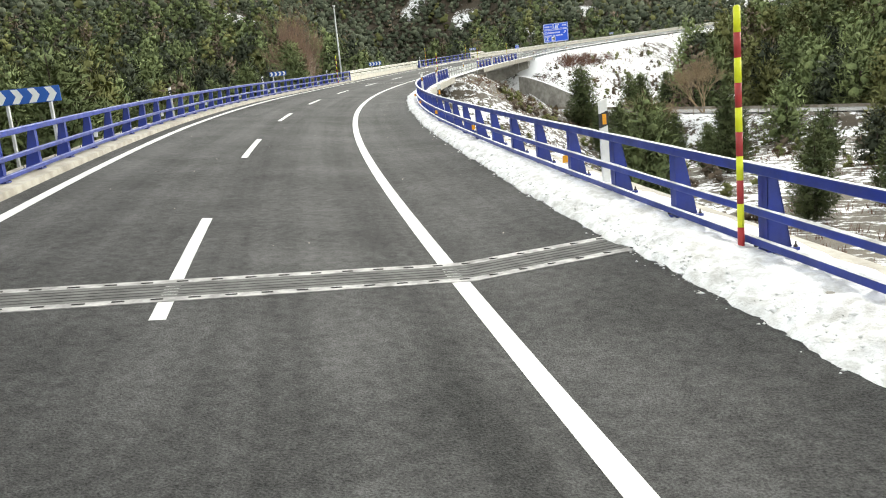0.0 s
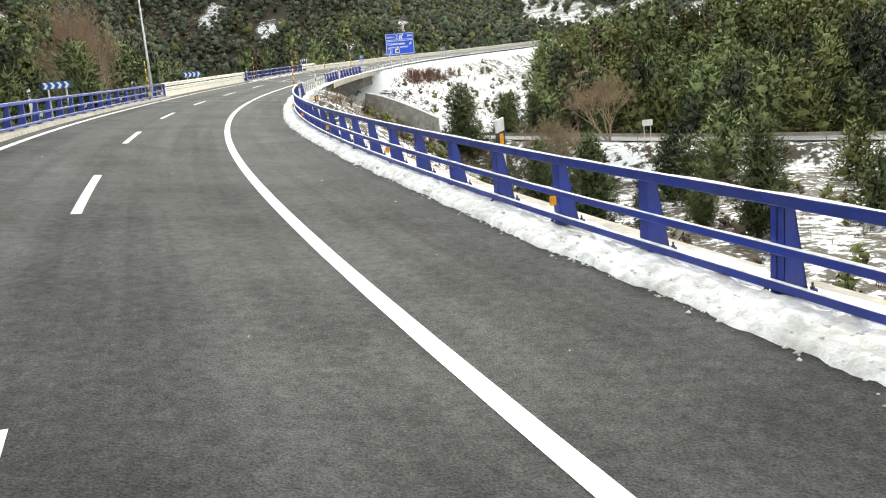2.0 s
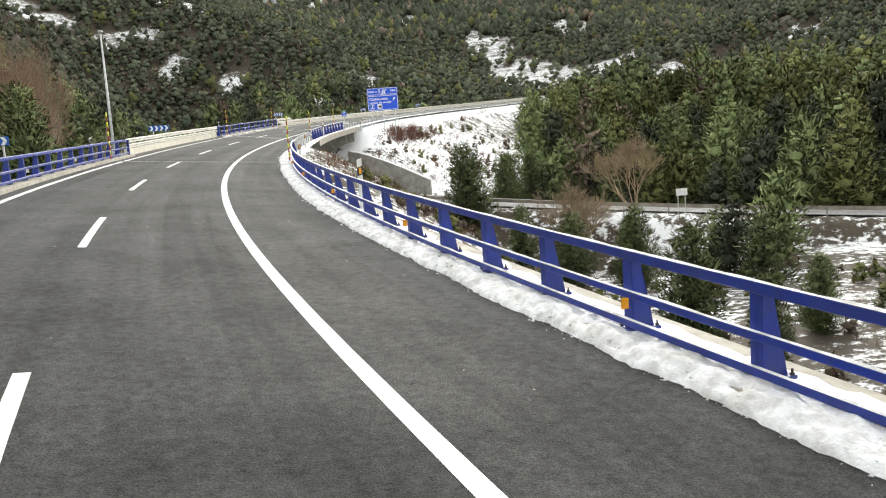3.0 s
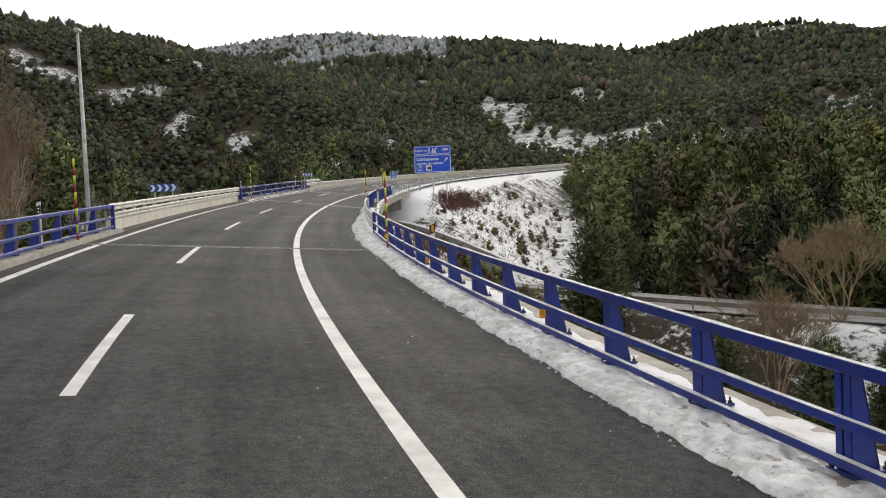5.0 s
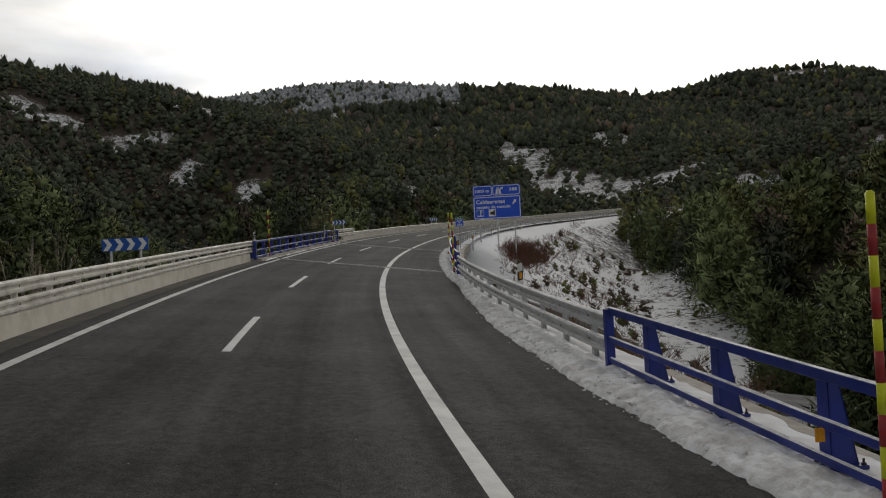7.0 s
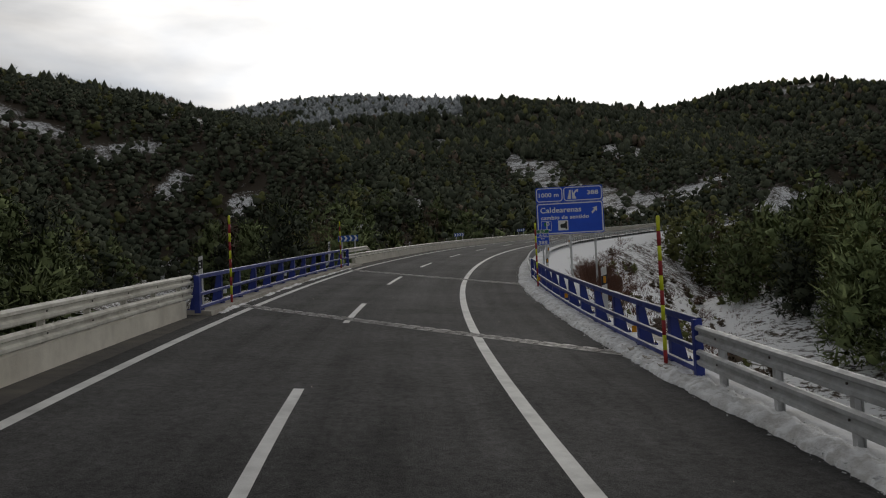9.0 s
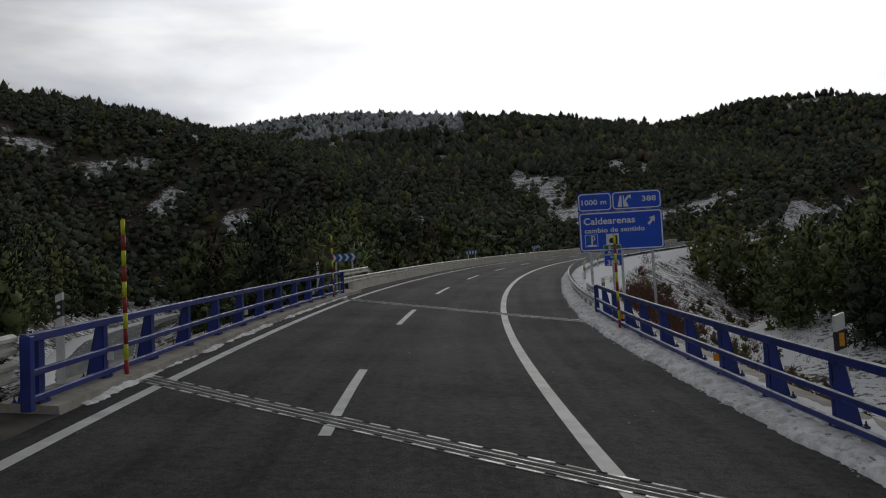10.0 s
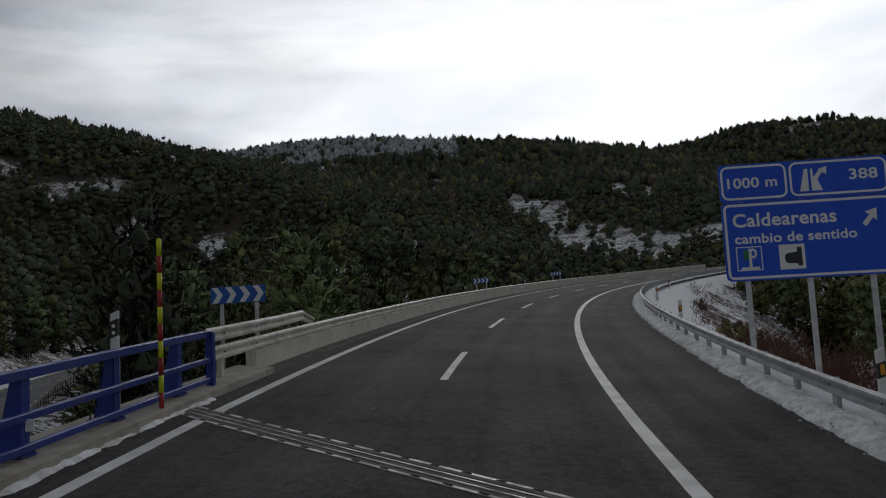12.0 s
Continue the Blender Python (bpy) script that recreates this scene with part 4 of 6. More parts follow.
for s, o, t in ((0.2, 7.56, 1.8), (22.7, 7.56, 1.68), (45.3, 7.56, 1.78), (68.0, 7.56, 1.75), (92.0, 7.7, 1.55), (115.0, 7.56, 1.76)):
    delineator(s, o, 0.10, t, 1)
delineator(141.8, 8.3, -0.5, 1.15, 1)
for s in (164.0, 190.0, 215.0):
    delineator(s, 8.2, -0.5, 0.95, 1)
for s, t in ((2.0, 1.6), (24.3, 1.55), (48.8, 1.66), (73.0, 1.6), (117.0, 1.73), (139.0, 1.76)):
    delineator(s, -5.0, 0.1, t, 0)
for s in (97.0, 166.0, 182.0, 205.0, 235.0):
    delineator(s, -5.15, -0.2, 1.15, 0)


def text_mesh(body, size, mat, spacing=1.0, bold=0.0):
    cu = bpy.data.curves.new("lettering", "FONT")
    cu.body, cu.size, cu.space_character, cu.offset = body, size, spacing, bold
    cu.align_x, cu.align_y = "LEFT", "BOTTOM_BASELINE"
    ob = bpy.data.objects.new("lettering", cu)
    me = bpy.data.meshes.new_from_object(ob)
    bpy.data.objects.remove(ob)
    me.materials.clear()
    me.materials.append(mat)
    return me


def lettering(body, x, z, size, mat, parent, depth, width=None, label="white letter"):
    """A word on a panel, letter by letter, each cut from thin sheeting."""
    def letters(word):
        me = text_mesh(word, size, mat, 1.04, size * 0.022)
        xs = [v.co.x for v in me.vertices]
        return me, min(xs), max(xs)

    _, left, right = letters(body)
    k = (width / (right - left)) if width else 1.0
    for i, c in enumerate(body):
        if c != " ":
            me, _, edge = letters(c)
            place = letters(body[:i + 1])[2] - edge - left
            part("letter", me, mat, parent, label, m=Matrix.Translation((x + place * k, depth, z)) @ Matrix.Rotation(radians(90), 4, "X") @ Matrix.Diagonal((k, 1, 1, 1)))


def rounded(x0, x1, z0, z1, r, n=5):
    pts = []
    for cx, cz, a in ((x1 - r, z1 - r, 0), (x0 + r, z1 - r, 90), (x0 + r, z0 + r, 180), (x1 - r, z0 + r, 270)):
        pts += [(cx + r * math.cos(radians(a + 90 * i / n)), cz + r * math.sin(radians(a + 90 * i / n))) for i in range(n + 1)]
    return pts


def ring(x0, x1, z0, z1, r, w, y0, y1):
    """A flat frame line with rounded corners."""
    a, b = rounded(x0, x1, z0, z1, r), rounded(x0 + w, x1 - w, z0 + w, z1 - w, max(r - w, 0.01))
    k = len(a)
    vs = [(x, y, z) for y, loop in ((y0, a), (y0, b), (y1, a), (y1, b)) for x, z in loop]
    fs = []
    for i in range(k):
        j = (i + 1) % k
        fs += [(i, k + i, k + j, j), (2 * k + i, 2 * k + j, 3 * k + j, 3 * k + i), (i, j, 2 * k + j, 2 * k + i), (k + i, 3 * k + i, 3 * k + j, k + j)]
    return Shape().add(vs, fs)


def chevron_board(s, o, low, high, width, turn, base, count=4):
    b = thing("chevron_board", "blue direction board with white chevrons on two grey posts", "chevron sign", road_pose(s, o, 0, turn), "chevron boards")
    h = high - low
    part("panel", Shape().box(-width / 2, width / 2, 0.0, 0.03, low, high, bevel=0.006), M_CHEVBLUE, b, "blue panel")
    pitch = width / count
    for i in range(count):
        x = -width / 2 + pitch * (i + 0.12)
        a, t = h * 0.46, pitch * 0.42
        zc = (low + high) / 2
        part("chevron", Shape().prism([(x, zc - a), (x + t, zc - a), (x + t + a * 0.72, zc), (x + t, zc + a), (x, zc + a), (x + a * 0.72, zc)], -0.006, -0.002), M_SIGNWHITE, b, "white chevron")
    for x in (-width * 0.32, width * 0.32):
        part("post", Shape().box(x - 0.04, x + 0.04, 0.035, 0.115, base, high - 0.03, bevel=0.008), M_GALV, b, "grey steel post")
    return b


chevron_board(9.0, -5.65, 1.53, 1.95, 1.95, -12, -1.5)
chevron_board(62.5, -7.2, 1.38, 1.80, 1.75, -10, -4.5)
chevron_board(101.2, -7.0, 1.20, 1.72, 1.95, -6, -2.0)
chevron_board(145.3, -5.25, 1.63, 2.05, 1.47, -6, -0.8)
chevron_board(191.5, -6.1, 1.20, 1.62, 1.5, -14, -0.8)
chevron_board(223, -6.0, 1.28, 1.72, 1.7, -22, -0.8)


def lamp_post():
    p = thing("street_lamp", "tall grey tapered steel street lamp post behind the railing", "street lamp", road_pose(80.8, -5.45, -2.0))
    part("pole", Shape().tube((0, 0, 0), (0, 0, 10.6), 0.13, 0.055, 12), M_GALV, p, "grey tapered pole", True)
    part("base_flange", Shape().tube((0, 0, 1.9), (0, 0, 2.5), 0.16, 0.15, 12), M_GALV, p)
    sh = Shape().tube((0, 0, 10.55), (0.05, 0.05, 10.75), 0.05, 0.04, 8)
    sh.box(-0.11, 0.14, -0.25, 0.2, 10.70, 10.82, bevel=0.03)
    part("lamp_head", sh, M_GALV, p, "small grey lamp head")
    part("diffuser", Shape().box(-0.08, 0.11, -0.21, 0.05, 10.68, 10.70, bevel=0.004), M_WHITE, p, "pale diffuser")


lamp_post()


def direction_sign():
    W0, H0 = 4.92, 3.52
    low = 2.55
    g = thing("motorway_sign", "large blue motorway direction sign with white lettering on three grey posts", "road sign",
              Matrix.Translation((-4.77, 105.78, 8.43 - low)) @ Matrix.Rotation(radians(-4.9), 4, "Z"))
    # x along the board from its near edge, y away from the reader
    up = part("upper_panel", Shape().prism(rounded(0, W0, low + 2.38, low + H0, 0.12), 0.0, 0.05), M_SIGNBLUE, g, "blue upper panel")
    main = part("main_panel", Shape().prism(rounded(0, W0, low, low + 2.36, 0.16), 0.0, 0.05), M_SIGNBLUE, g, "blue main panel")
    part("border", ring(0.05, W0 - 0.05, low + 0.05, low + 2.31, 0.17, 0.075, -0.004, -0.0005), M_SIGNWHITE, main, "white border line")
    part("border", ring(0.05, 1.98, low + 2.44, low + H0 - 0.05, 0.22, 0.065, -0.004, -0.0005), M_SIGNWHITE, up, "white border line")
    part("border", ring(2.06, W0 - 0.05, low + 2.44, low + H0 - 0.05, 0.22, 0.065, -0.004, -0.0005), M_SIGNWHITE, up, "white border line")
    lettering("1000 m", 0.24, low + 2.80, 0.43, M_SIGNWHITE, up, -0.003, 1.46)
    lettering("388", 3.78, low + 2.86, 0.43, M_SIGNWHITE, up, -0.003, 0.82)
    lettering("Caldearenas", 0.30, low + 1.62, 0.56, M_SIGNWHITE, main, -0.003, 3.0)
    lettering("cambio de sentido", 0.32, low + 1.12, 0.40, M_SIGNWHITE, main, -0.003, 3.52)
    # exit symbol: two lanes and a branch with an arrow head
    sym = Shape()
    sym.prism([(2.34, low + 2.58), (2.60, low + 2.58), (2.60, low + 3.25), (2.50, low + 3.25)], -0.004, -0.001)
    sym.prism([(2.68, low + 2.58), (3.00, low + 2.58), (2.86, low + 2.92), (3.06, low + 3.18), (2.96, low + 3.25), (2.76, low + 2.98), (2.74, low + 3.25), (2.68, low + 3.25)], -0.004, -0.001)
    sym.prism([(2.90, low + 3.22), (3.16, low + 3.30), (3.13, low + 3.04)], -0.004, -0.0012)
    part("exit_symbol", sym, M_SIGNWHITE, up, "white exit lane symbol")
    arrow = Shape()
    arrow.prism([(4.02, low + 1.52), (4.12, low + 1.42), (4.38, low + 1.72), (4.28, low + 1.81)], -0.004, -0.001)
    arrow.prism([(4.12, low + 1.86), (4.46, low + 1.96), (4.44, low + 1.58)], -0.004, -0.0012)
    part("arrow", arrow, M_SIGNWHITE, main, "white slanting arrow")
    # rest-area pictogram
    box = part("pictogram", ring(0.32, 1.07, low + 0.30, low + 1.02, 0.02, 0.03, -0.004, -0.001), M_SIGNWHITE, main, "blue rest area pictogram in a white frame")
    part("bench", Shape().box(0.44, 0.97, -0.005, -0.001, low + 0.33, low + 0.41), M_SIGNWHITE, box)
    part("letter_p", Shape().box(0.68, 0.76, -0.005, -0.001, low + 0.41, low + 0.96).add(*[(lambda r: (r.v, r.f))(ring(0.70, 0.92, low + 0.66, low + 0.96, 0.13, 0.065, -0.006, -0.001))][0]), M_SIGNWHITE, box)
    part("tree_symbol", Shape().prism(rounded(0.53, 0.69, low + 0.62, low + 0.92, 0.07), -0.005, -0.001), M_SIGNGREEN, box, "green tree symbol")
    cam_ = part("pictogram", Shape().box(1.56, 2.30, -0.006, -0.001, low + 0.28, low + 1.02), M_SIGNWHITE, main, "white pictogram with a black folding camera")
    part("camera_symbol", Shape().prism([(1.72, low + 0.52), (1.80, low + 0.46), (2.10, low + 0.44), (2.10, low + 0.80), (1.80, low + 0.76), (1.72, low + 0.70)], -0.011, -0.006), M_BLACK, cam_)
    part("camera_symbol", Shape().prism(rounded(2.08, 2.21, low + 0.37, low + 0.93, 0.03), -0.0115, -0.0062), M_BLACK, cam_)
    for x in (0.62, 2.42, 4.22):
        part("post", Shape().box(x - 0.075, x + 0.075, 0.06, 0.16, -6.0, low + H0 - 0.1, bevel=0.01), M_GALV, g, "grey steel post")
    for z in (0.35, 1.3, 2.15, 2.6, 3.3):
        part("cross_rail", Shape().box(0.1, W0 - 0.1, 0.052, 0.075, low + z - 0.03, low + z + 0.03), M_GALV, g)


direction_sign()


def km_sign():
    g = thing("kilometre_sign", "small green and blue kilometre sign on a grey post", "road sign", road_pose(132.9, 7.67, 0.40) @ Matrix.Diagonal((0.87, 1, 0.85, 1)))
    part("route_panel", Shape().prism(rounded(-0.38, 0.38, 2.58, 2.80, 0.03), 0, 0.02), M_SIGNGREEN, g, "green panel")
    part("road_panel", Shape().prism(rounded(-0.38, 0.38, 2.36, 2.57, 0.03), 0, 0.02), M_SIGNBLUE, g, "blue panel")
    k = part("km_panel", Shape().prism(rounded(-0.38, 0.38, 1.86, 2.35, 0.03), 0, 0.02), M_SIGNBLUE, g, "blue panel")
    for z0, z1 in ((2.585, 2.795), (2.365, 2.565), (1.865, 2.345)):
        part("border", ring(-0.375, 0.375, z0, z1, 0.03, 0.015, -0.004, -0.0005), M_SIGNWHITE, k)
    lettering("E-7", -0.16, 2.62, 0.19, M_SIGNWHITE, g, -0.003, 0.32)
    lettering("A-23", -0.22, 2.40, 0.19, M_SIGNWHITE, g, -0.003, 0.44)
    lettering("km", -0.10, 2.21, 0.15, M_SIGNWHITE, g, -0.003, 0.2)
    lettering("388", -0.26, 1.91, 0.30, M_SIGNWHITE, g, -0.003, 0.52)
    part("post", Shape().box(-0.04, 0.04, 0.022, 0.102, -2.5, 2.75, bevel=0.006), M_GALV, g, "grey steel post")


km_sign()


# ---------------------------------------------------------------- the lower road
def flat_strip(line, half, lift):
    d = np.gradient(line[:, :2], axis=0)
    d /= np.linalg.norm(d, axis=1)[:, None]
    nrm = np.stack([d[:, 1], -d[:, 0]], 1)
    return d, nrm


def lower_road():
    line = LOWER_LINE
    d, nrm = flat_strip(line, 3.6, 0)
    vs, uvs = [], []
    dist = np.r_[0, np.cumsum(np.linalg.norm(np.diff(line, axis=0), axis=1))]
    for p, q, t in zip(line, nrm, dist):
        for o in (-3.7, 0, 3.7):
            vs.append((p[0] + q[0] * o, p[1] + q[1] * o, p[2] + 0.06 - 0.02 * abs(o)))
            uvs.append((o, t))
    fs = [(3 * i + j, 3 * i + j + 1, 3 * i + 4 + j, 3 * i + 3 + j) for i in range(len(line) - 1) for j in range(2)]
    me = Shape().add(vs, fs).mesh("lower_road", M_OLDASPHALT, True)
    uv = me.uv_layers.new(name="UVMap")
    loops = np.zeros(len(me.loops), np.int32)
    me.loops.foreach_get("vertex_index", loops)
    uv.data.foreach_set("uv", np.array(uvs)[loops].ravel().astype(np.float32))
    r = tagged(new("lower_road", me), "old pale asphalt road below the motorway bridges", "road", kind="structure")
    # guardrail on the side towards the valley floor
    g = thing("guardrail", "weathered galvanised guardrail along the lower road", "guardrail", group="guardrails")
    sel = [i for i in range(len(line)) if line[i, 0] > 4]
    prof = [(0.0, 0.45), (0.05, 0.55), (0.0, 0.62), (0.05, 0.70), (0.0, 0.78), (-0.02, 0.78), (-0.02, 0.45)]
    k = len(prof)
    side = 1.0
    vs = [(line[i, 0] + nrm[i, 0] * (side * 4.3 * sgn + o), line[i, 1] + nrm[i, 1] * (side * 4.3 * sgn + o), line[i, 2] + z) for sgn in (LOWER_SIDE,) for i in sel for o, z in prof]
    fs = [(i * k + j, i * k + (j + 1) % k, (i + 1) * k + (j + 1) % k, (i + 1) * k + j) for i in range(len(sel) - 1) for j in range(k)]
    part("beam", Shape().add(vs, fs), M_OLDRAIL, g)
    pm = Shape().box(-0.05, 0.05, -0.03, 0.03, -0.6, 0.72).mesh("post", M_OLDRAIL)
    for i in sel[::2]:
        part("post", pm, M_OLDRAIL, g, m=Matrix.Translation((line[i, 0] + nrm[i, 0] * LOWER_SIDE * 4.37, line[i, 1] + nrm[i, 1] * LOWER_SIDE * 4.37, line[i, 2])))
    # snow pushed to the hill side, worn edge markings, a pipe rail on the drop side
    rng = random.Random(9)
    sel = [i for i in range(len(line)) if line[i, 0] < -14]

    def across(i, o, z):
        return (line[i, 0] + nrm[i, 0] * o, line[i, 1] + nrm[i, 1] * o, line[i, 2] + z)

    vs = [across(i, o + (rng.uniform(-0.2, 0.2) if 0 < j < 4 else 0), z + (rng.uniform(-0.05, 0.07) if 0 < j < 4 else 0)) for i in sel for j, (o, z) in enumerate(((-6.0, -0.1), (-5.2, 0.28), (-4.4, 0.3), (-3.7, 0.14), (-3.4, -0.05)))]
    fs = [(5 * i + j, 5 * i + j + 1, 5 * i + 6 + j, 5 * i + 5 + j) for i in range(len(sel) - 1) for j in range(4)]
    tagged(part("snow_bank", Shape().add(vs, fs).mesh("snow_bank", M_TREESNOW, True), M_TREESNOW), "ploughed snow along the lower road", "snow", kind="stuff")
    for o, gap, half in ((-2.9, 3, 0.06), (0.1, 6, 0.05), (3.0, 2, 0.06)):
        for i in sel[:-2:gap]:
            if i + 2 < len(line):
                q = [across(i, o - half, 0.075 - 0.02 * abs(o)), across(i, o + half, 0.075 - 0.02 * abs(o)), across(i + 1, o + half, 0.075 - 0.02 * abs(o)), across(i + 1, o - half, 0.075 - 0.02 * abs(o))]
                part("road_mark", Shape().add(q, [(0, 1, 2, 3)]), M_LINE, r, "worn white road mark" if i == sel[0] else "")
    g = thing("pipe_railing", "dark pipe railing along the edge of the lower road", "railing")
    for z in (0.5, 0.95):
        sh = Shape()
        for i, k in zip(sel, sel[1:]):
            sh.tube(across(i, 4.4, z), across(k, 4.4, z), 0.04, 0.04, 6, False)
        part("rail", sh, M_BOLT, g)
    for i in sel:
        part("post", Shape().tube(across(i, 4.4, -0.5), across(i, 4.4, 0.95), 0.04, 0.04, 6), M_BOLT, g)
    return r


LOWER_SIDE = -1.0
lower_road()


def valley_sign():
    g = thing("small_road_sign", "small pale rectangular road sign by the lower road", "road sign", Matrix.Translation((27.6, 47.9, -5.6)) @ Matrix.Rotation(radians(15), 4, "Z"))
    part("panel", Shape().box(-0.55, 0.55, 0, 0.03, 2.0, 2.6, bevel=0.006), M_WHITE, g, "pale panel")
    for x in (-0.35, 0.35):
        part("post", Shape().box(x - 0.03, x + 0.03, 0.032, 0.09, -0.5, 2.5), M_GALV, g, "grey post")


valley_sign()


def retaining_wall():
    w = thing("retaining_wall", "grey stepped concrete retaining wall beside the lower road", "retaining wall")
    a, b = Vector((-6.0, 86.0, 0)), Vector((5.0, 77.6, 0))
    n = 7
    for i in range(n):
        p, q = a.lerp(b, i / n), a.lerp(b, (i + 0.985) / n)
        d = (q - p).normalized()
        t0, t1 = (2.2 - 4.2 * (k / n) ** 1.3 for k in (i, i + 1))
        m = Matrix.Translation(p) @ Matrix.Rotation(math.atan2(d.y, d.x), 4, "Z")
        part("wall_panel", Shape().prism([(0, -7.0), ((q - p).length, -7.0), ((q - p).length, t1), (0, t0)], 0.0, 0.35, m), M_CONCRETE, w)
        part("coping", Shape().prism([(0, t0), ((q - p).length, t1), ((q - p).length, t1 + 0.10), (0, t0 + 0.10)], -0.05, 0.40, m), M_CLEANSNOW, w, "strip of snow on the coping")


retaining_wall()


def snow_lumps():
    """Crumbs of ploughed snow and ice along the edge of the bank."""
    rng = np.random.default_rng(31)
    unit = np.array([(1, 0, 0), (-1, 0, 0), (0, 1, 0), (0, -1, 0), (0, 0, 1), (0, 0, -1)], float)
    tri = np.array([(0, 2, 4), (2, 1, 4), (1, 3, 4), (3, 0, 4), (2, 0, 5), (1, 2, 5), (3, 1, 5), (0, 3, 5)])
    vs, fs = [], []
    for i in range(9000):
        s = rng.uniform(-20, 165)
        w = abs(rng.normal(0, 0.20)) if i % 3 else rng.uniform(0.0, 0.75)
        o = float(np.interp(s, *zip(*BANK_EDGE))) + w - (0.12 if rng.uniform() < 0.08 else 0)
        h = 0.0 if w < 0.12 else 0.05 + 0.10 * min(1.0, w / 0.4)
        r = 0.009 + 0.035 * rng.uniform() ** 3
        p = np.array(road_at(s, o, h))
        vs.append(unit * r * rng.uniform(0.6, 1.3, (6, 1)) * np.array([1, 1, 0.7]) + p)
        fs.append(tri + 6 * i)
    me = bpy.data.meshes.new("snow_crumbs")
    me.from_pydata(np.concatenate(vs).tolist(), [], np.concatenate(fs).tolist())
    me.materials.append(M_SNOWBANK)
    me.polygons.foreach_set("use_smooth", [True] * len(me.polygons))
    tagged(new("snow_crumbs", me), "crumbs of ploughed snow and ice along the bank", "snow", kind="stuff")



def road_grit():
    """Small stones and bits of ice left on the asphalt."""
    rng = np.random.default_rng(77)
    unit = np.array([(1, 0, 0), (-1, 0, 0), (0, 1, 0), (0, -1, 0), (0, 0, 1), (0, 0, -1)], float)
    tri = np.array([(0, 2, 4), (2, 1, 4), (1, 3, 4), (3, 0, 4), (2, 0, 5), (1, 2, 5), (3, 1, 5), (0, 3, 5)])
    vs, fs = [], []
    for i in range(150):
        side = rng.uniform() < 0.5
        o = rng.uniform(3.8, 6.3) if side else rng.uniform(-4.0, 3.4)
        p = np.array(road_at(rng.uniform(-10, 160), o, 0.006))
        vs.append(unit * rng.uniform(0.006, 0.02) * rng.uniform(0.5, 1.6, (6, 1)) * np.array([1, 1, 0.6]) + p)
        fs.append(tri + 6 * i)
    me = bpy.data.meshes.new("grit")
    me.from_pydata(np.concatenate(vs).tolist(), [], np.concatenate(fs).tolist())
    me.materials.append(M_KERB)
    tagged(new("grit", me), "scattered small stones on the asphalt", "grit", kind="stuff")


snow_lumps()
road_grit()


# ---------------------------------------------------------------- plants
def round_lump(sub):
    """A unit ball of triangles: 20, or 80 when split once."""
    bm = bmesh.new()
    bmesh.ops.create_icosphere(bm, subdivisions=sub, radius=1.0)
    bm.verts.index_update()
    v = np.array([tuple(q.co) for q in bm.verts])
    f = np.array([[q.index for q in w.verts] for w in bm.faces])
    bm.free()
    return v, f


LUMPS = {k: round_lump(k) for k in (1, 2)}


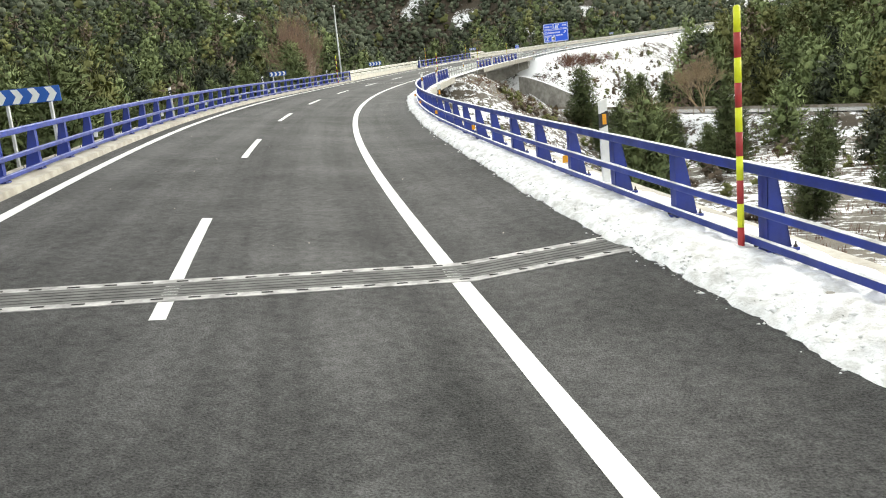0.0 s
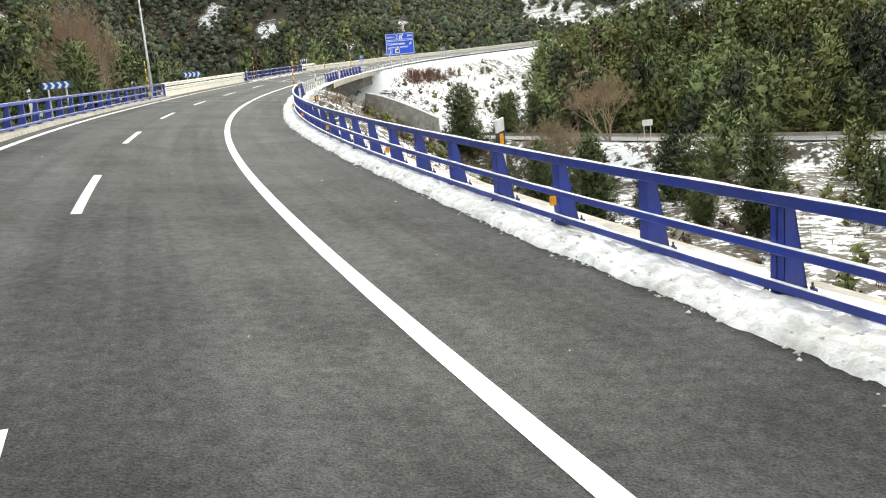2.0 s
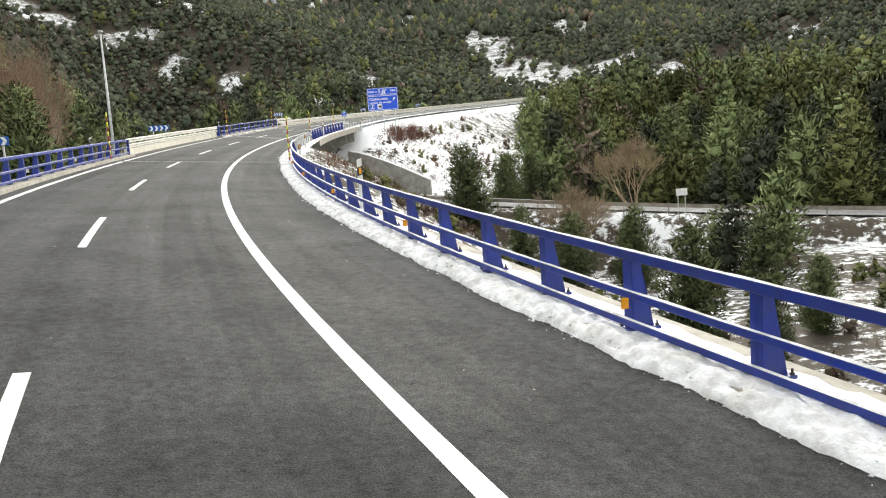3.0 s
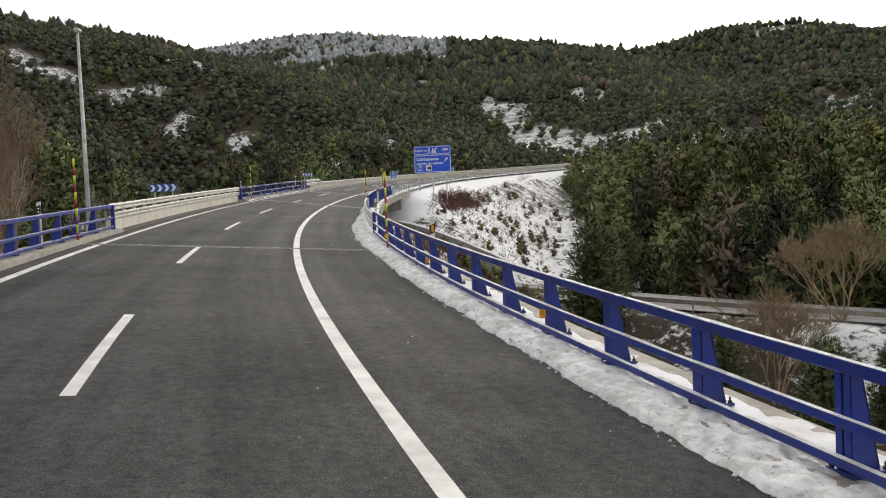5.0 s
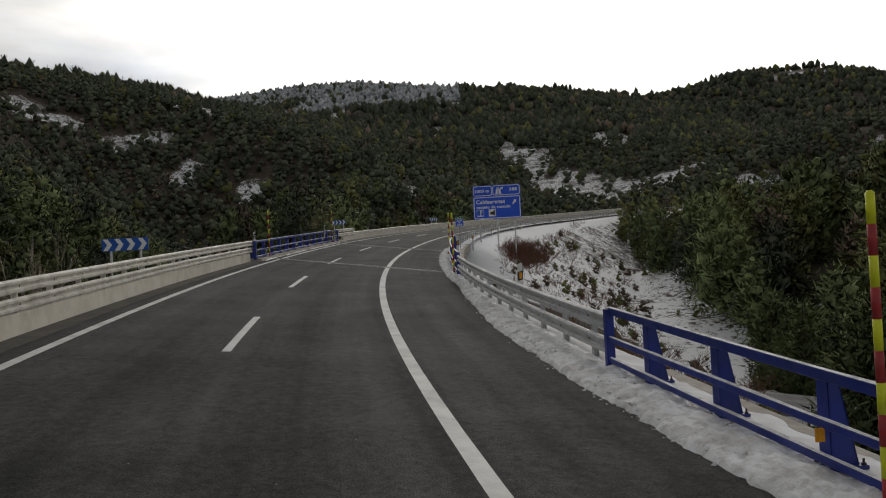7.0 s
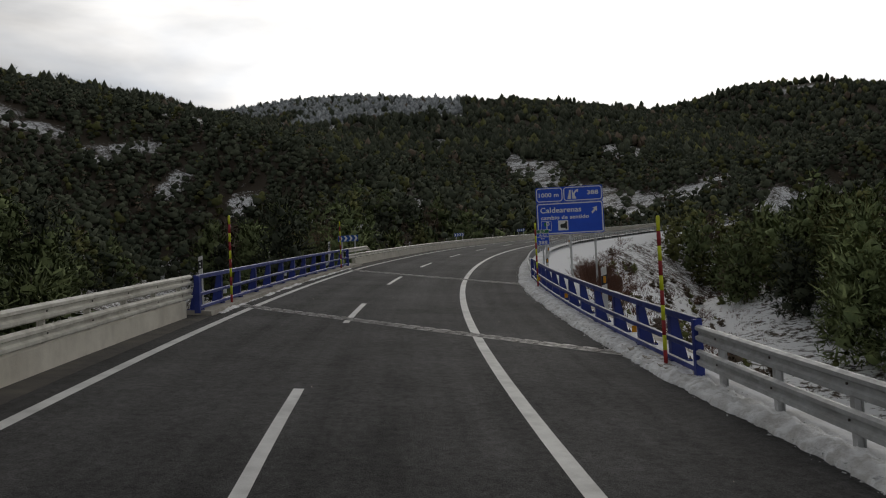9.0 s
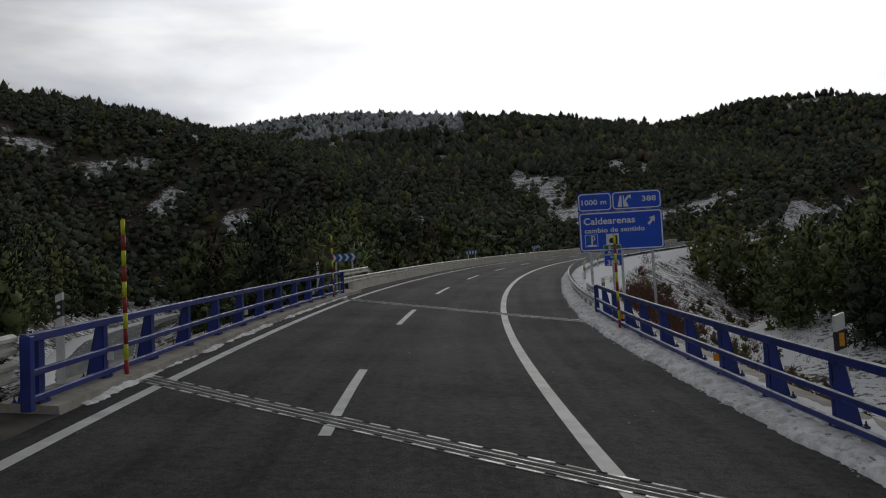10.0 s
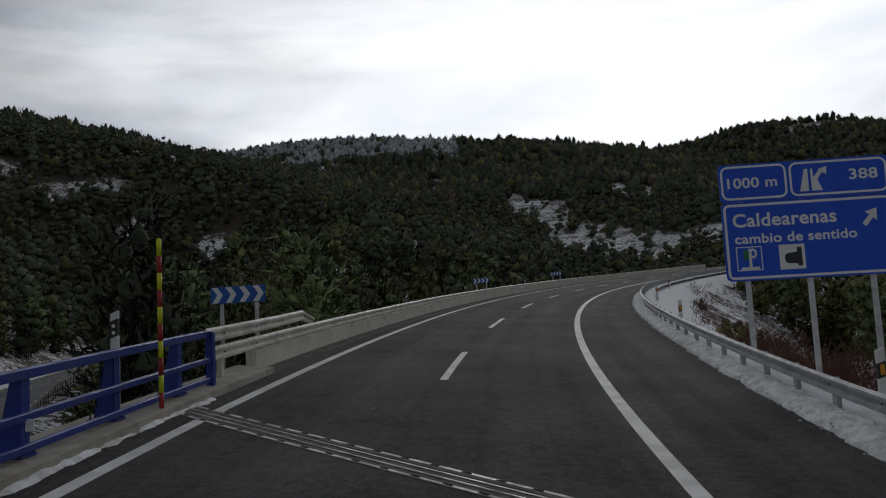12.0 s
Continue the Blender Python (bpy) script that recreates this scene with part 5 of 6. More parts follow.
def pine_crown(seed, height, radius, lobes, leaves, leaf, sub, pointed=0.45, low=0.2, trunk=False, flecks=0.0, core=0.8, slim=1.0):
    """Rounded clumps of needles, fullest below the middle, each bristling with short sprays."""
    rng = np.random.default_rng(seed)
    vs, fs, ns, n = [], [], [], 0
    cs, rs = [], []
    unit, tri = LUMPS[sub]
    lop = rng.uniform(0, math.tau)
    flat = np.array([1, 1, 0.72]) if lobes > 1 else np.array([1, 1, height * 0.5 / radius])
    for i in range(lobes):
        u = (i + rng.uniform(0.1, 0.9)) / lobes
        env = radius * min(1.0, 0.62 + u * 1.5) * (1 - 0.93 * u) ** pointed
        a = i * 2.4 + rng.uniform(-0.5, 0.5)
        env *= 1 + 0.18 * math.cos(a - lop)
        if lobes > 1:
            r = env * rng.uniform(0.42, 0.62) + 0.08 * radius
            d = max(env - r * 0.8, 0.0) * rng.uniform(0.55, 1.0)
            c = np.array([d * math.cos(a), d * math.sin(a), height * (low + (0.97 - low) * u) - 0.15 * d - 0.45 * r])
        else:
            r, c = radius, np.array([0.0, 0.0, height * 0.46])
        # an uneven surface: low bumps and pits all round
        bump = 1 + 0.16 * np.sin(unit @ rng.normal(0, 2.6, 3) + rng.uniform(0, 6)) + rng.uniform(-0.13, 0.13, len(unit))
        taper = 1 - (0.38 * np.clip(unit[:, 2:3], 0, 1) if lobes == 1 else 0.0)
        v = unit * bump[:, None] * r * core * flat * np.concatenate([np.broadcast_to(taper, (len(unit), 1))] * 2 + [np.ones((len(unit), 1))], 1) + c
        cs.append(c)
        rs.append(r)
        vs.append(v)
        out = v - np.array([0, 0, height * 0.4])
        ns.append(unit * 0.5 + 0.5 * out / (np.linalg.norm(out, axis=1)[:, None] + 1e-9) + rng.normal(0, 0.10, v.shape))
        fs.append(tri + n)
        n += len(v)
    cs, rs = np.array(cs), np.array(rs)
    pick = rng.choice(lobes, leaves, p=rs ** 2 / (rs ** 2).sum())
    d = rng.normal(size=(leaves, 3))
    d[:, 2] = d[:, 2] * 0.9 + 0.18
    d /= np.linalg.norm(d, axis=1)[:, None]
    p = cs[pick] + d * rs[pick][:, None] * flat * rng.uniform(min(core, 0.85) ** 2, 1.2, (leaves, 1)) ** 0.5
    # sprays point outwards and a little up
    e1 = d + rng.normal(0, 0.55, (leaves, 3)) + np.array([0, 0, 0.35])
    e1 /= np.linalg.norm(e1, axis=1)[:, None]
    e2 = np.cross(e1, rng.normal(size=(leaves, 3)))
    e2 /= np.linalg.norm(e2, axis=1)[:, None] + 1e-9
    sz = leaf * rng.uniform(0.5, 1.3, (leaves, 1))
    q = slim * rng.uniform(0.14, 0.30, (leaves, 1))
    vs.append(np.stack([p + e1 * sz, p - e1 * sz * 0.25 + e2 * sz * q, p - e1 * sz * 0.25 - e2 * sz * q], 1).reshape(-1, 3))
    # needles scatter light softly: the sprays shade like the rounded clump they belong to
    out = p - np.array([0, 0, height * 0.35])
    out /= np.linalg.norm(out, axis=1)[:, None] + 1e-9
    ns.append(np.repeat(d * 0.3 + out * 0.7 + np.array([0, 0, 0.12]) + rng.normal(0, 0.2, (leaves, 3)), 3, 0))
    fs.append(np.arange(3 * leaves).reshape(-1, 3) + n)
    n += 3 * leaves
    slot = [np.zeros(sum(len(w) for w in fs) - leaves, np.int32), ((rng.uniform(size=leaves) < flecks) & (d[:, 2] > 0.2)).astype(np.int32)]
    if trunk:
        r = 0.12
        vs.append(np.array([(r * math.cos(a), r * math.sin(a), z) for z in (-0.6, height * 0.55) for a in (0, 2.1, 4.2)]))
        ns.append(np.array([(math.cos(a), math.sin(a), 0.0) for _ in (0, 1) for a in (0, 2.1, 4.2)]))
        fs.append(np.array([(0, 1, 4), (0, 4, 3), (1, 2, 5), (1, 5, 4), (2, 0, 3), (2, 3, 5)]) + n)
        slot.append(np.full(6, 2, np.int32))
    nn = np.concatenate(ns)
    nn = nn / (np.linalg.norm(nn, axis=1)[:, None] + 1e-9)
    return np.concatenate(vs), np.concatenate(fs), np.concatenate(slot), nn


def mesh_from(name, v, f, mat, slot=None, normals=None, tone=None):
    me = bpy.data.meshes.new(name)
    me.vertices.add(len(v))
    me.vertices.foreach_set("co", np.asarray(v, np.float32).ravel())
    me.loops.add(3 * len(f))
    me.loops.foreach_set("vertex_index", np.asarray(f, np.int32).ravel())
    me.polygons.add(len(f))
    me.polygons.foreach_set("loop_start", np.arange(0, 3 * len(f), 3, dtype=np.int32))
    for q in (mat,) if slot is None else (mat, M_TREESNOW, M_BARK):
        me.materials.append(q)
    if slot is not None:
        me.polygons.foreach_set("material_index", np.asarray(slot, np.int32))
    if normals is not None:
        nm = me.attributes.new("custom_normal", "FLOAT_VECTOR", "POINT")
        nm.data.foreach_set("vector", np.asarray(normals, np.float32).ravel())
    if slot is not None:
        tn = me.attributes.new("tone", "FLOAT", "POINT")
        tn.data.foreach_set("value", np.ones(len(v), np.float32) if tone is None else np.asarray(tone, np.float32))
    me.update(calc_edges=True)
    return me


def trunk_shape(rng, height, r):
    sh = Shape()
    lean = Vector((rng.uniform(-0.3, 0.3), rng.uniform(-0.3, 0.3), 0))
    pts = [Vector((0, 0, -0.8)), lean * 0.3 + Vector((0, 0, height * 0.3)), lean * 0.7 + Vector((0, 0, height * 0.62)), lean + Vector((0, 0, height * 0.93))]
    for i, (a, b) in enumerate(zip(pts, pts[1:])):
        sh.tube(a, b, r * (1 - 0.3 * i), r * (0.7 - 0.3 * i) + 0.01, 6, False)
    for i in range(5):
        z = height * (0.25 + 0.1 * i)
        a = i * 2.3 + rng.uniform(0, 1)
        sh.tube((lean.x * 0.5, lean.y * 0.5, z), (math.cos(a) * height * 0.16, math.sin(a) * height * 0.16, z + height * 0.07), r * 0.3, r * 0.1, 4, False)
    return sh


def pine_model(seed, height, radius, lobes, leaves, leaf, label):
    rng = random.Random(seed)
    t = thing("pine_tree", label, "tree", group="pines by the road")
    part("trunk", trunk_shape(rng, height, 0.12 + height * 0.008), M_BARK, t, "grey-brown trunk")
    v, f, slot, nn = pine_crown(seed, height, radius, lobes, leaves, leaf, 1, 0.45, 0.12, False, 0.0, 0.30, 0.5)
    part("crown", mesh_from("crown", v, f, M_PINE, slot, nn), M_PINE, t)
    return t


def join_trees(name, label, models, xs, ys, zs, scales, mat, seed, spread=0.2):
    rng = np.random.default_rng(seed)
    vs, fs, slots, ns, tones, n = [], [], [], [], [], 0
    for x, y, z, s in zip(xs, ys, zs, scales):
        v, f, slot, nn = models[rng.integers(len(models))]
        a = rng.uniform(0, math.tau)
        c, k = math.cos(a) * s, math.sin(a) * s
        w = s * rng.uniform(0.85, 1.25)
        vs.append(np.stack([v[:, 0] * c - v[:, 1] * k + x, v[:, 0] * k + v[:, 1] * c + y, v[:, 2] * w + z], 1))
        fs.append(f + n)
        slots.append(slot)
        ns.append(np.stack([(nn[:, 0] * c - nn[:, 1] * k) / s, (nn[:, 0] * k + nn[:, 1] * c) / s, nn[:, 2]], 1))
        tones.append(np.full(len(v), rng.uniform(1 - spread, 1 + spread)))
        n += len(v)
    if vs:
        tagged(new(name, mesh_from(name, np.concatenate(vs), np.concatenate(fs), mat, np.concatenate(slots), np.concatenate(ns), np.concatenate(tones))), label, "woods", kind="stuff")


def lower_distance(x, y):
    best = np.full(x.shape, 1e9)
    for p in LOWER_LINE[::2]:
        best = np.minimum(best, np.hypot(x - p[0], y - p[1]))
    return best


def plant_woods():
    rng = np.random.default_rng(11)
    px, py = [], []
    # density falls off with distance
    for x0, x1, y0, y1, count in ((-75, 110, -60, 160, 1500), (-150, 220, 60, 320, 3600), (-330, 330, 250, 620, 24000), (-620, 800, 600, 1250, 24000), (-330, -60, 40, 300, 4200)):
        px.append(rng.uniform(x0, x1, count))
        py.append(rng.uniform(y0, y1, count))
    x, y = np.concatenate(px), np.concatenate(py)
    s, o = near_road(x, y)
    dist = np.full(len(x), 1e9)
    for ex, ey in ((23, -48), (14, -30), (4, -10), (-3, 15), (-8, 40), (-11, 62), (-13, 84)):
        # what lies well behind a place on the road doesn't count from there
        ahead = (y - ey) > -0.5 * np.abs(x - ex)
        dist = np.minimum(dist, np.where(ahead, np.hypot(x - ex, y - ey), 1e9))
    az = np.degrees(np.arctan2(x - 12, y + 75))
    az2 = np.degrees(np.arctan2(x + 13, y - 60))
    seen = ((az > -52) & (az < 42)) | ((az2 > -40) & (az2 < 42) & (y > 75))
    fill = (s > 78)
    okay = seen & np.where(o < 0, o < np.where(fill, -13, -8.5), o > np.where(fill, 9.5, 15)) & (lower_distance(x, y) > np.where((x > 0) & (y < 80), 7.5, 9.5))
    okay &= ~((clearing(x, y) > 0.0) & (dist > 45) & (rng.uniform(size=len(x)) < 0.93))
    # the snowy bank under the road stays nearly bare
    okay &= ~((s > 84) & (s < 300) & (o > 0) & (o < np.interp(s, [84, 104, 120, 140, 170, 205, 228, 250, 300], [17, 20, 27, 33, 33, 27, 20, 12, 9.5])))
    okay &= ~((s > 83) & (s < 114) & (o < -4) & (o > -25))
    # open snowy ground near the bridge
    okay &= ~((o > 0) & (o < 62) & (s < 84) & (rng.uniform(size=len(x)) < 0.6))
    okay &= ~((o > 0) & (o < 20) & (s > 55) & (s < 90))
    okay &= (np.hypot(x - 18, y - 47) > 5) & (np.hypot(x - 24, y - 52) > 4)
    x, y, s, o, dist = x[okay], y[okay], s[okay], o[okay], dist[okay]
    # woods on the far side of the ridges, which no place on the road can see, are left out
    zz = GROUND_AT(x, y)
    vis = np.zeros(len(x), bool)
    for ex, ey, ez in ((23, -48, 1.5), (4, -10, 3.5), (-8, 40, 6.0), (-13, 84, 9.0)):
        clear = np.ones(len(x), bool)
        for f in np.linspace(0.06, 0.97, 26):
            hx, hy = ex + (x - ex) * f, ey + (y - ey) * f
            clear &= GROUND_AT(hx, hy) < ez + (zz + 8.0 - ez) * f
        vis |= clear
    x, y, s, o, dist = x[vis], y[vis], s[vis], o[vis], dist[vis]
    # leave room between neighbours near by
    keep = np.ones(len(x), bool)
    cell = {}
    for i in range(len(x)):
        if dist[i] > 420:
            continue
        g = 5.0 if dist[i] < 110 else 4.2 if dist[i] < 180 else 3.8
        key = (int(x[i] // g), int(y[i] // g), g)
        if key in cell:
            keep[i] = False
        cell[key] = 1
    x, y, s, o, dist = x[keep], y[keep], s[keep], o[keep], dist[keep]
    z = np.where(dist > 160, GROUND_AT(x, y) - 0.35, ground_height(x, y) - 0.15)
    size = rng.uniform(0.7, 1.25, len(x)) * np.where(dist < 110, 1.25, np.where(dist < 180, 1.12, 1.1))
    young = (o > 0) & (o < 42) & (s < 86)
    size = np.where((o >= 42) & (o < 75) & (s < 86), size * 0.8, size)
    size = np.where((o > 0) & (o < 36) & (s >= 86) & (s < 135), size * 0.72, size)
    size = np.where(young, size * 0.55, size)
    size = np.where((o < 0) & (o > -14), size * 0.75, size)
    order = np.argsort(dist)
    x, y, z, s, size, dist, o_ = (q[order] for q in (x, y, z, s, size, dist, o))
    near = 90
    bases = [pine_model(100 + i, h, r, 30, 8200, 0.36, "dark green pine with a dense rounded crown on the valley side") for i, (h, r) in enumerate(((7.6, 2.7), (8.8, 2.9), (6.6, 2.6), (8.2, 2.5), (9.4, 2.8)))]
    used = set()
    for i in range(min(near, len(x))):
        b = i % len(bases)
        m = Matrix.Translation((x[i], y[i], z[i])) @ Matrix.Rotation(rng.uniform(0, 6.28), 4, "Z") @ Matrix.Diagonal((size[i], size[i], size[i], 1))
        if b not in used:
            bases[b].matrix_basis = m
            used.add(b)
        else:
            t = copy_thing(bases[b], m)
            t.matrix_basis = m
    close = [pine_crown(500 + i, h, r, 14, 560, 0.54, 1, 0.42, 0.16, True, 0.0, 0.42) for i, (h, r) in enumerate(((7.0, 2.8), (7.8, 3.0), (6.2, 2.7), (8.2, 2.8)))]
    dense_crowns = [pine_crown(550 + i, h, r, 16, 1900, 0.46, 1, 0.42, 0.14, True, 0.0, 0.36, 0.66) for i, (h, r) in enumerate(((7.0, 2.8), (7.8, 3.0), (6.2, 2.7), (8.2, 2.8)))]
    mid = [pine_crown(200 + i, h, r, 8, 150, 0.70, 1, 0.42, 0.2, True, 0.008, 0.6) for i, (h, r) in enumerate(((6.8, 2.8), (7.6, 3.0), (6.0, 2.7), (8.2, 2.8), (5.4, 2.6)))]
    far = [pine_crown(300 + i, h, r, 3, 18, 1.0, 1, 0.42, 0.25, False, 0.03, 0.86) for i, (h, r) in enumerate(((5.8, 2.9), (6.6, 3.1), (5.0, 2.9), (7.2, 2.7)))]
    tiny = [pine_crown(400 + i, h, r, 1, 10, 1.2, 1, 0.5, 0.45, False, 0.05, 0.9) for i, (h, r) in enumerate(((5.6, 2.9), (6.4, 3.0), (5.0, 2.9), (7.2, 2.5)))]
    # leafless crowns are airy, all fine twigs
    bare_near = [pine_crown(700 + i, h, 2.7, 10, 420, 0.5, 1, 0.42, 0.2, True, 0.0, 0.3) for i, h in enumerate((7.0, 7.8, 6.4))]
    bare_far = [pine_crown(720 + i, h, 2.8, 4, 60, 0.8, 1, 0.42, 0.2, False, 0.0, 0.45) for i, h in enumerate((6.0, 6.8, 5.4))]
    rest = np.arange(len(x)) >= near
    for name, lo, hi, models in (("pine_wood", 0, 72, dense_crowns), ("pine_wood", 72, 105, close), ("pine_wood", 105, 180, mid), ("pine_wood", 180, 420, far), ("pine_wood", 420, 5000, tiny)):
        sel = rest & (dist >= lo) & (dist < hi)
        cold = sel & (((y > 700) & (x > -175) & (x < 5)) | (y > 1000)) & (dist > 400) & (rng.uniform(size=len(x)) < 0.8)
        tint = rng.uniform(size=len(x))
        # mixed olive and brown wood by the bend, extra olive brightens the low hill
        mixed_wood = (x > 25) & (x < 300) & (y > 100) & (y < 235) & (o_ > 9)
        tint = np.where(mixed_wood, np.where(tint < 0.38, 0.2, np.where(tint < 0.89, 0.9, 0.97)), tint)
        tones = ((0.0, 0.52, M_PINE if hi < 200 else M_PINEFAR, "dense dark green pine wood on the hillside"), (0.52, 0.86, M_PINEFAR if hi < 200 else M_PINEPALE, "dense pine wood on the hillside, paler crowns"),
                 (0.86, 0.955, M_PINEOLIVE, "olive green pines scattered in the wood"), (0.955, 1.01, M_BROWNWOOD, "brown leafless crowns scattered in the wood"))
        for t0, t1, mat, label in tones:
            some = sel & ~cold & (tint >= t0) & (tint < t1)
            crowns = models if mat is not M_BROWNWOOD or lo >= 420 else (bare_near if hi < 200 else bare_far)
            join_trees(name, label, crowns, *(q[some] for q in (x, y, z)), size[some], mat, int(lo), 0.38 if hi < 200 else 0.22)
        if cold.any():
            join_trees("frosted_wood", "pale snow-dusted pine wood on the far ridge", models, *(q[cold] for q in (x, y, z)), size[cold], M_FROST, 77)


def low_scrub():
    """Low dark evergreen scrub and brambles half under the snow, too many to count."""
    rng = np.random.default_rng(51)
    models = [pine_crown(600 + i, 5.0, 3.2, 5, 90, 0.9, 1, 0.4, 0.1) for i in range(4)]
    for label, mat, n, band in (("low dark evergreen scrub in the snow", M_PINEOLIVE, 330, 0), ("low brown scrub in the snow", M_BROWNWOOD, 330, 1)):
        s = np.r_[84 - 104 * rng.beta(1.0, 1.7, n // 2), rng.uniform(84, 215, n // 2)]
        o = np.r_[rng.uniform(11, 44, n // 2), 10.5 + 22 * rng.beta(1.3, 1.6, n // 2)]
        a = np.interp(s, ST, HEAD)
        x, y = np.interp(s, ST, RX) + np.cos(a) * o, np.interp(s, ST, RY) + np.sin(a) * o
        keep = (lower_distance(x, y) > 6) & (fbm(x, y, 0.12, 3, 1.0 + band) > -0.15)
        x, y = x[keep], y[keep]
        join_trees("scrub", label, models, x, y, GROUND_AT(x, y) - 0.05, rng.uniform(0.07, 0.26, len(x)) ** 1.0, mat, 52 + band)


plant_woods()
low_scrub()


def twig_cloud(seed, height, spread, stems, depth, mat, name, label, category, r0=0.05, thin=0.004):
    """A leafless tree or shrub: stems that fork again and again."""
    rng = random.Random(seed)
    wood, fine = Shape(), Shape()

    def grow(p, d, length, r, level):
        q = p + d * length
        (wood if level < 2 else fine).tube(p, q, r, r * 0.6, 5 if level < 2 else 3, False)
        if level >= depth:
            return
        for _ in range(rng.choice((3, 4, 4))):
            nd = (d + Vector((rng.gauss(0, 0.42), rng.gauss(0, 0.42), rng.gauss(0.12, 0.25)))).normalized()
            grow(p.lerp(q, rng.uniform(0.55, 1.0)), nd, length * rng.uniform(0.55, 0.8), max(r * 0.52, thin), level + 1)

    for _ in range(stems):
        d = Vector((rng.gauss(0, spread), rng.gauss(0, spread), 1)).normalized()
        grow(Vector((rng.uniform(-0.2, 0.2) * spread, rng.uniform(-0.2, 0.2) * spread, -0.3)), d, height * 0.42, r0, 0)
    t = thing(name, label, category)
    part("trunk" if depth > 3 else "stem", wood, mat, t, kind="" if depth > 3 else "stuff")
    part("crown" if depth > 3 else "twig", fine, mat, t, kind="stuff")
    return t


def ground_z(x, y):
    return float(ground_height(np.array([x]), np.array([y]))[0])


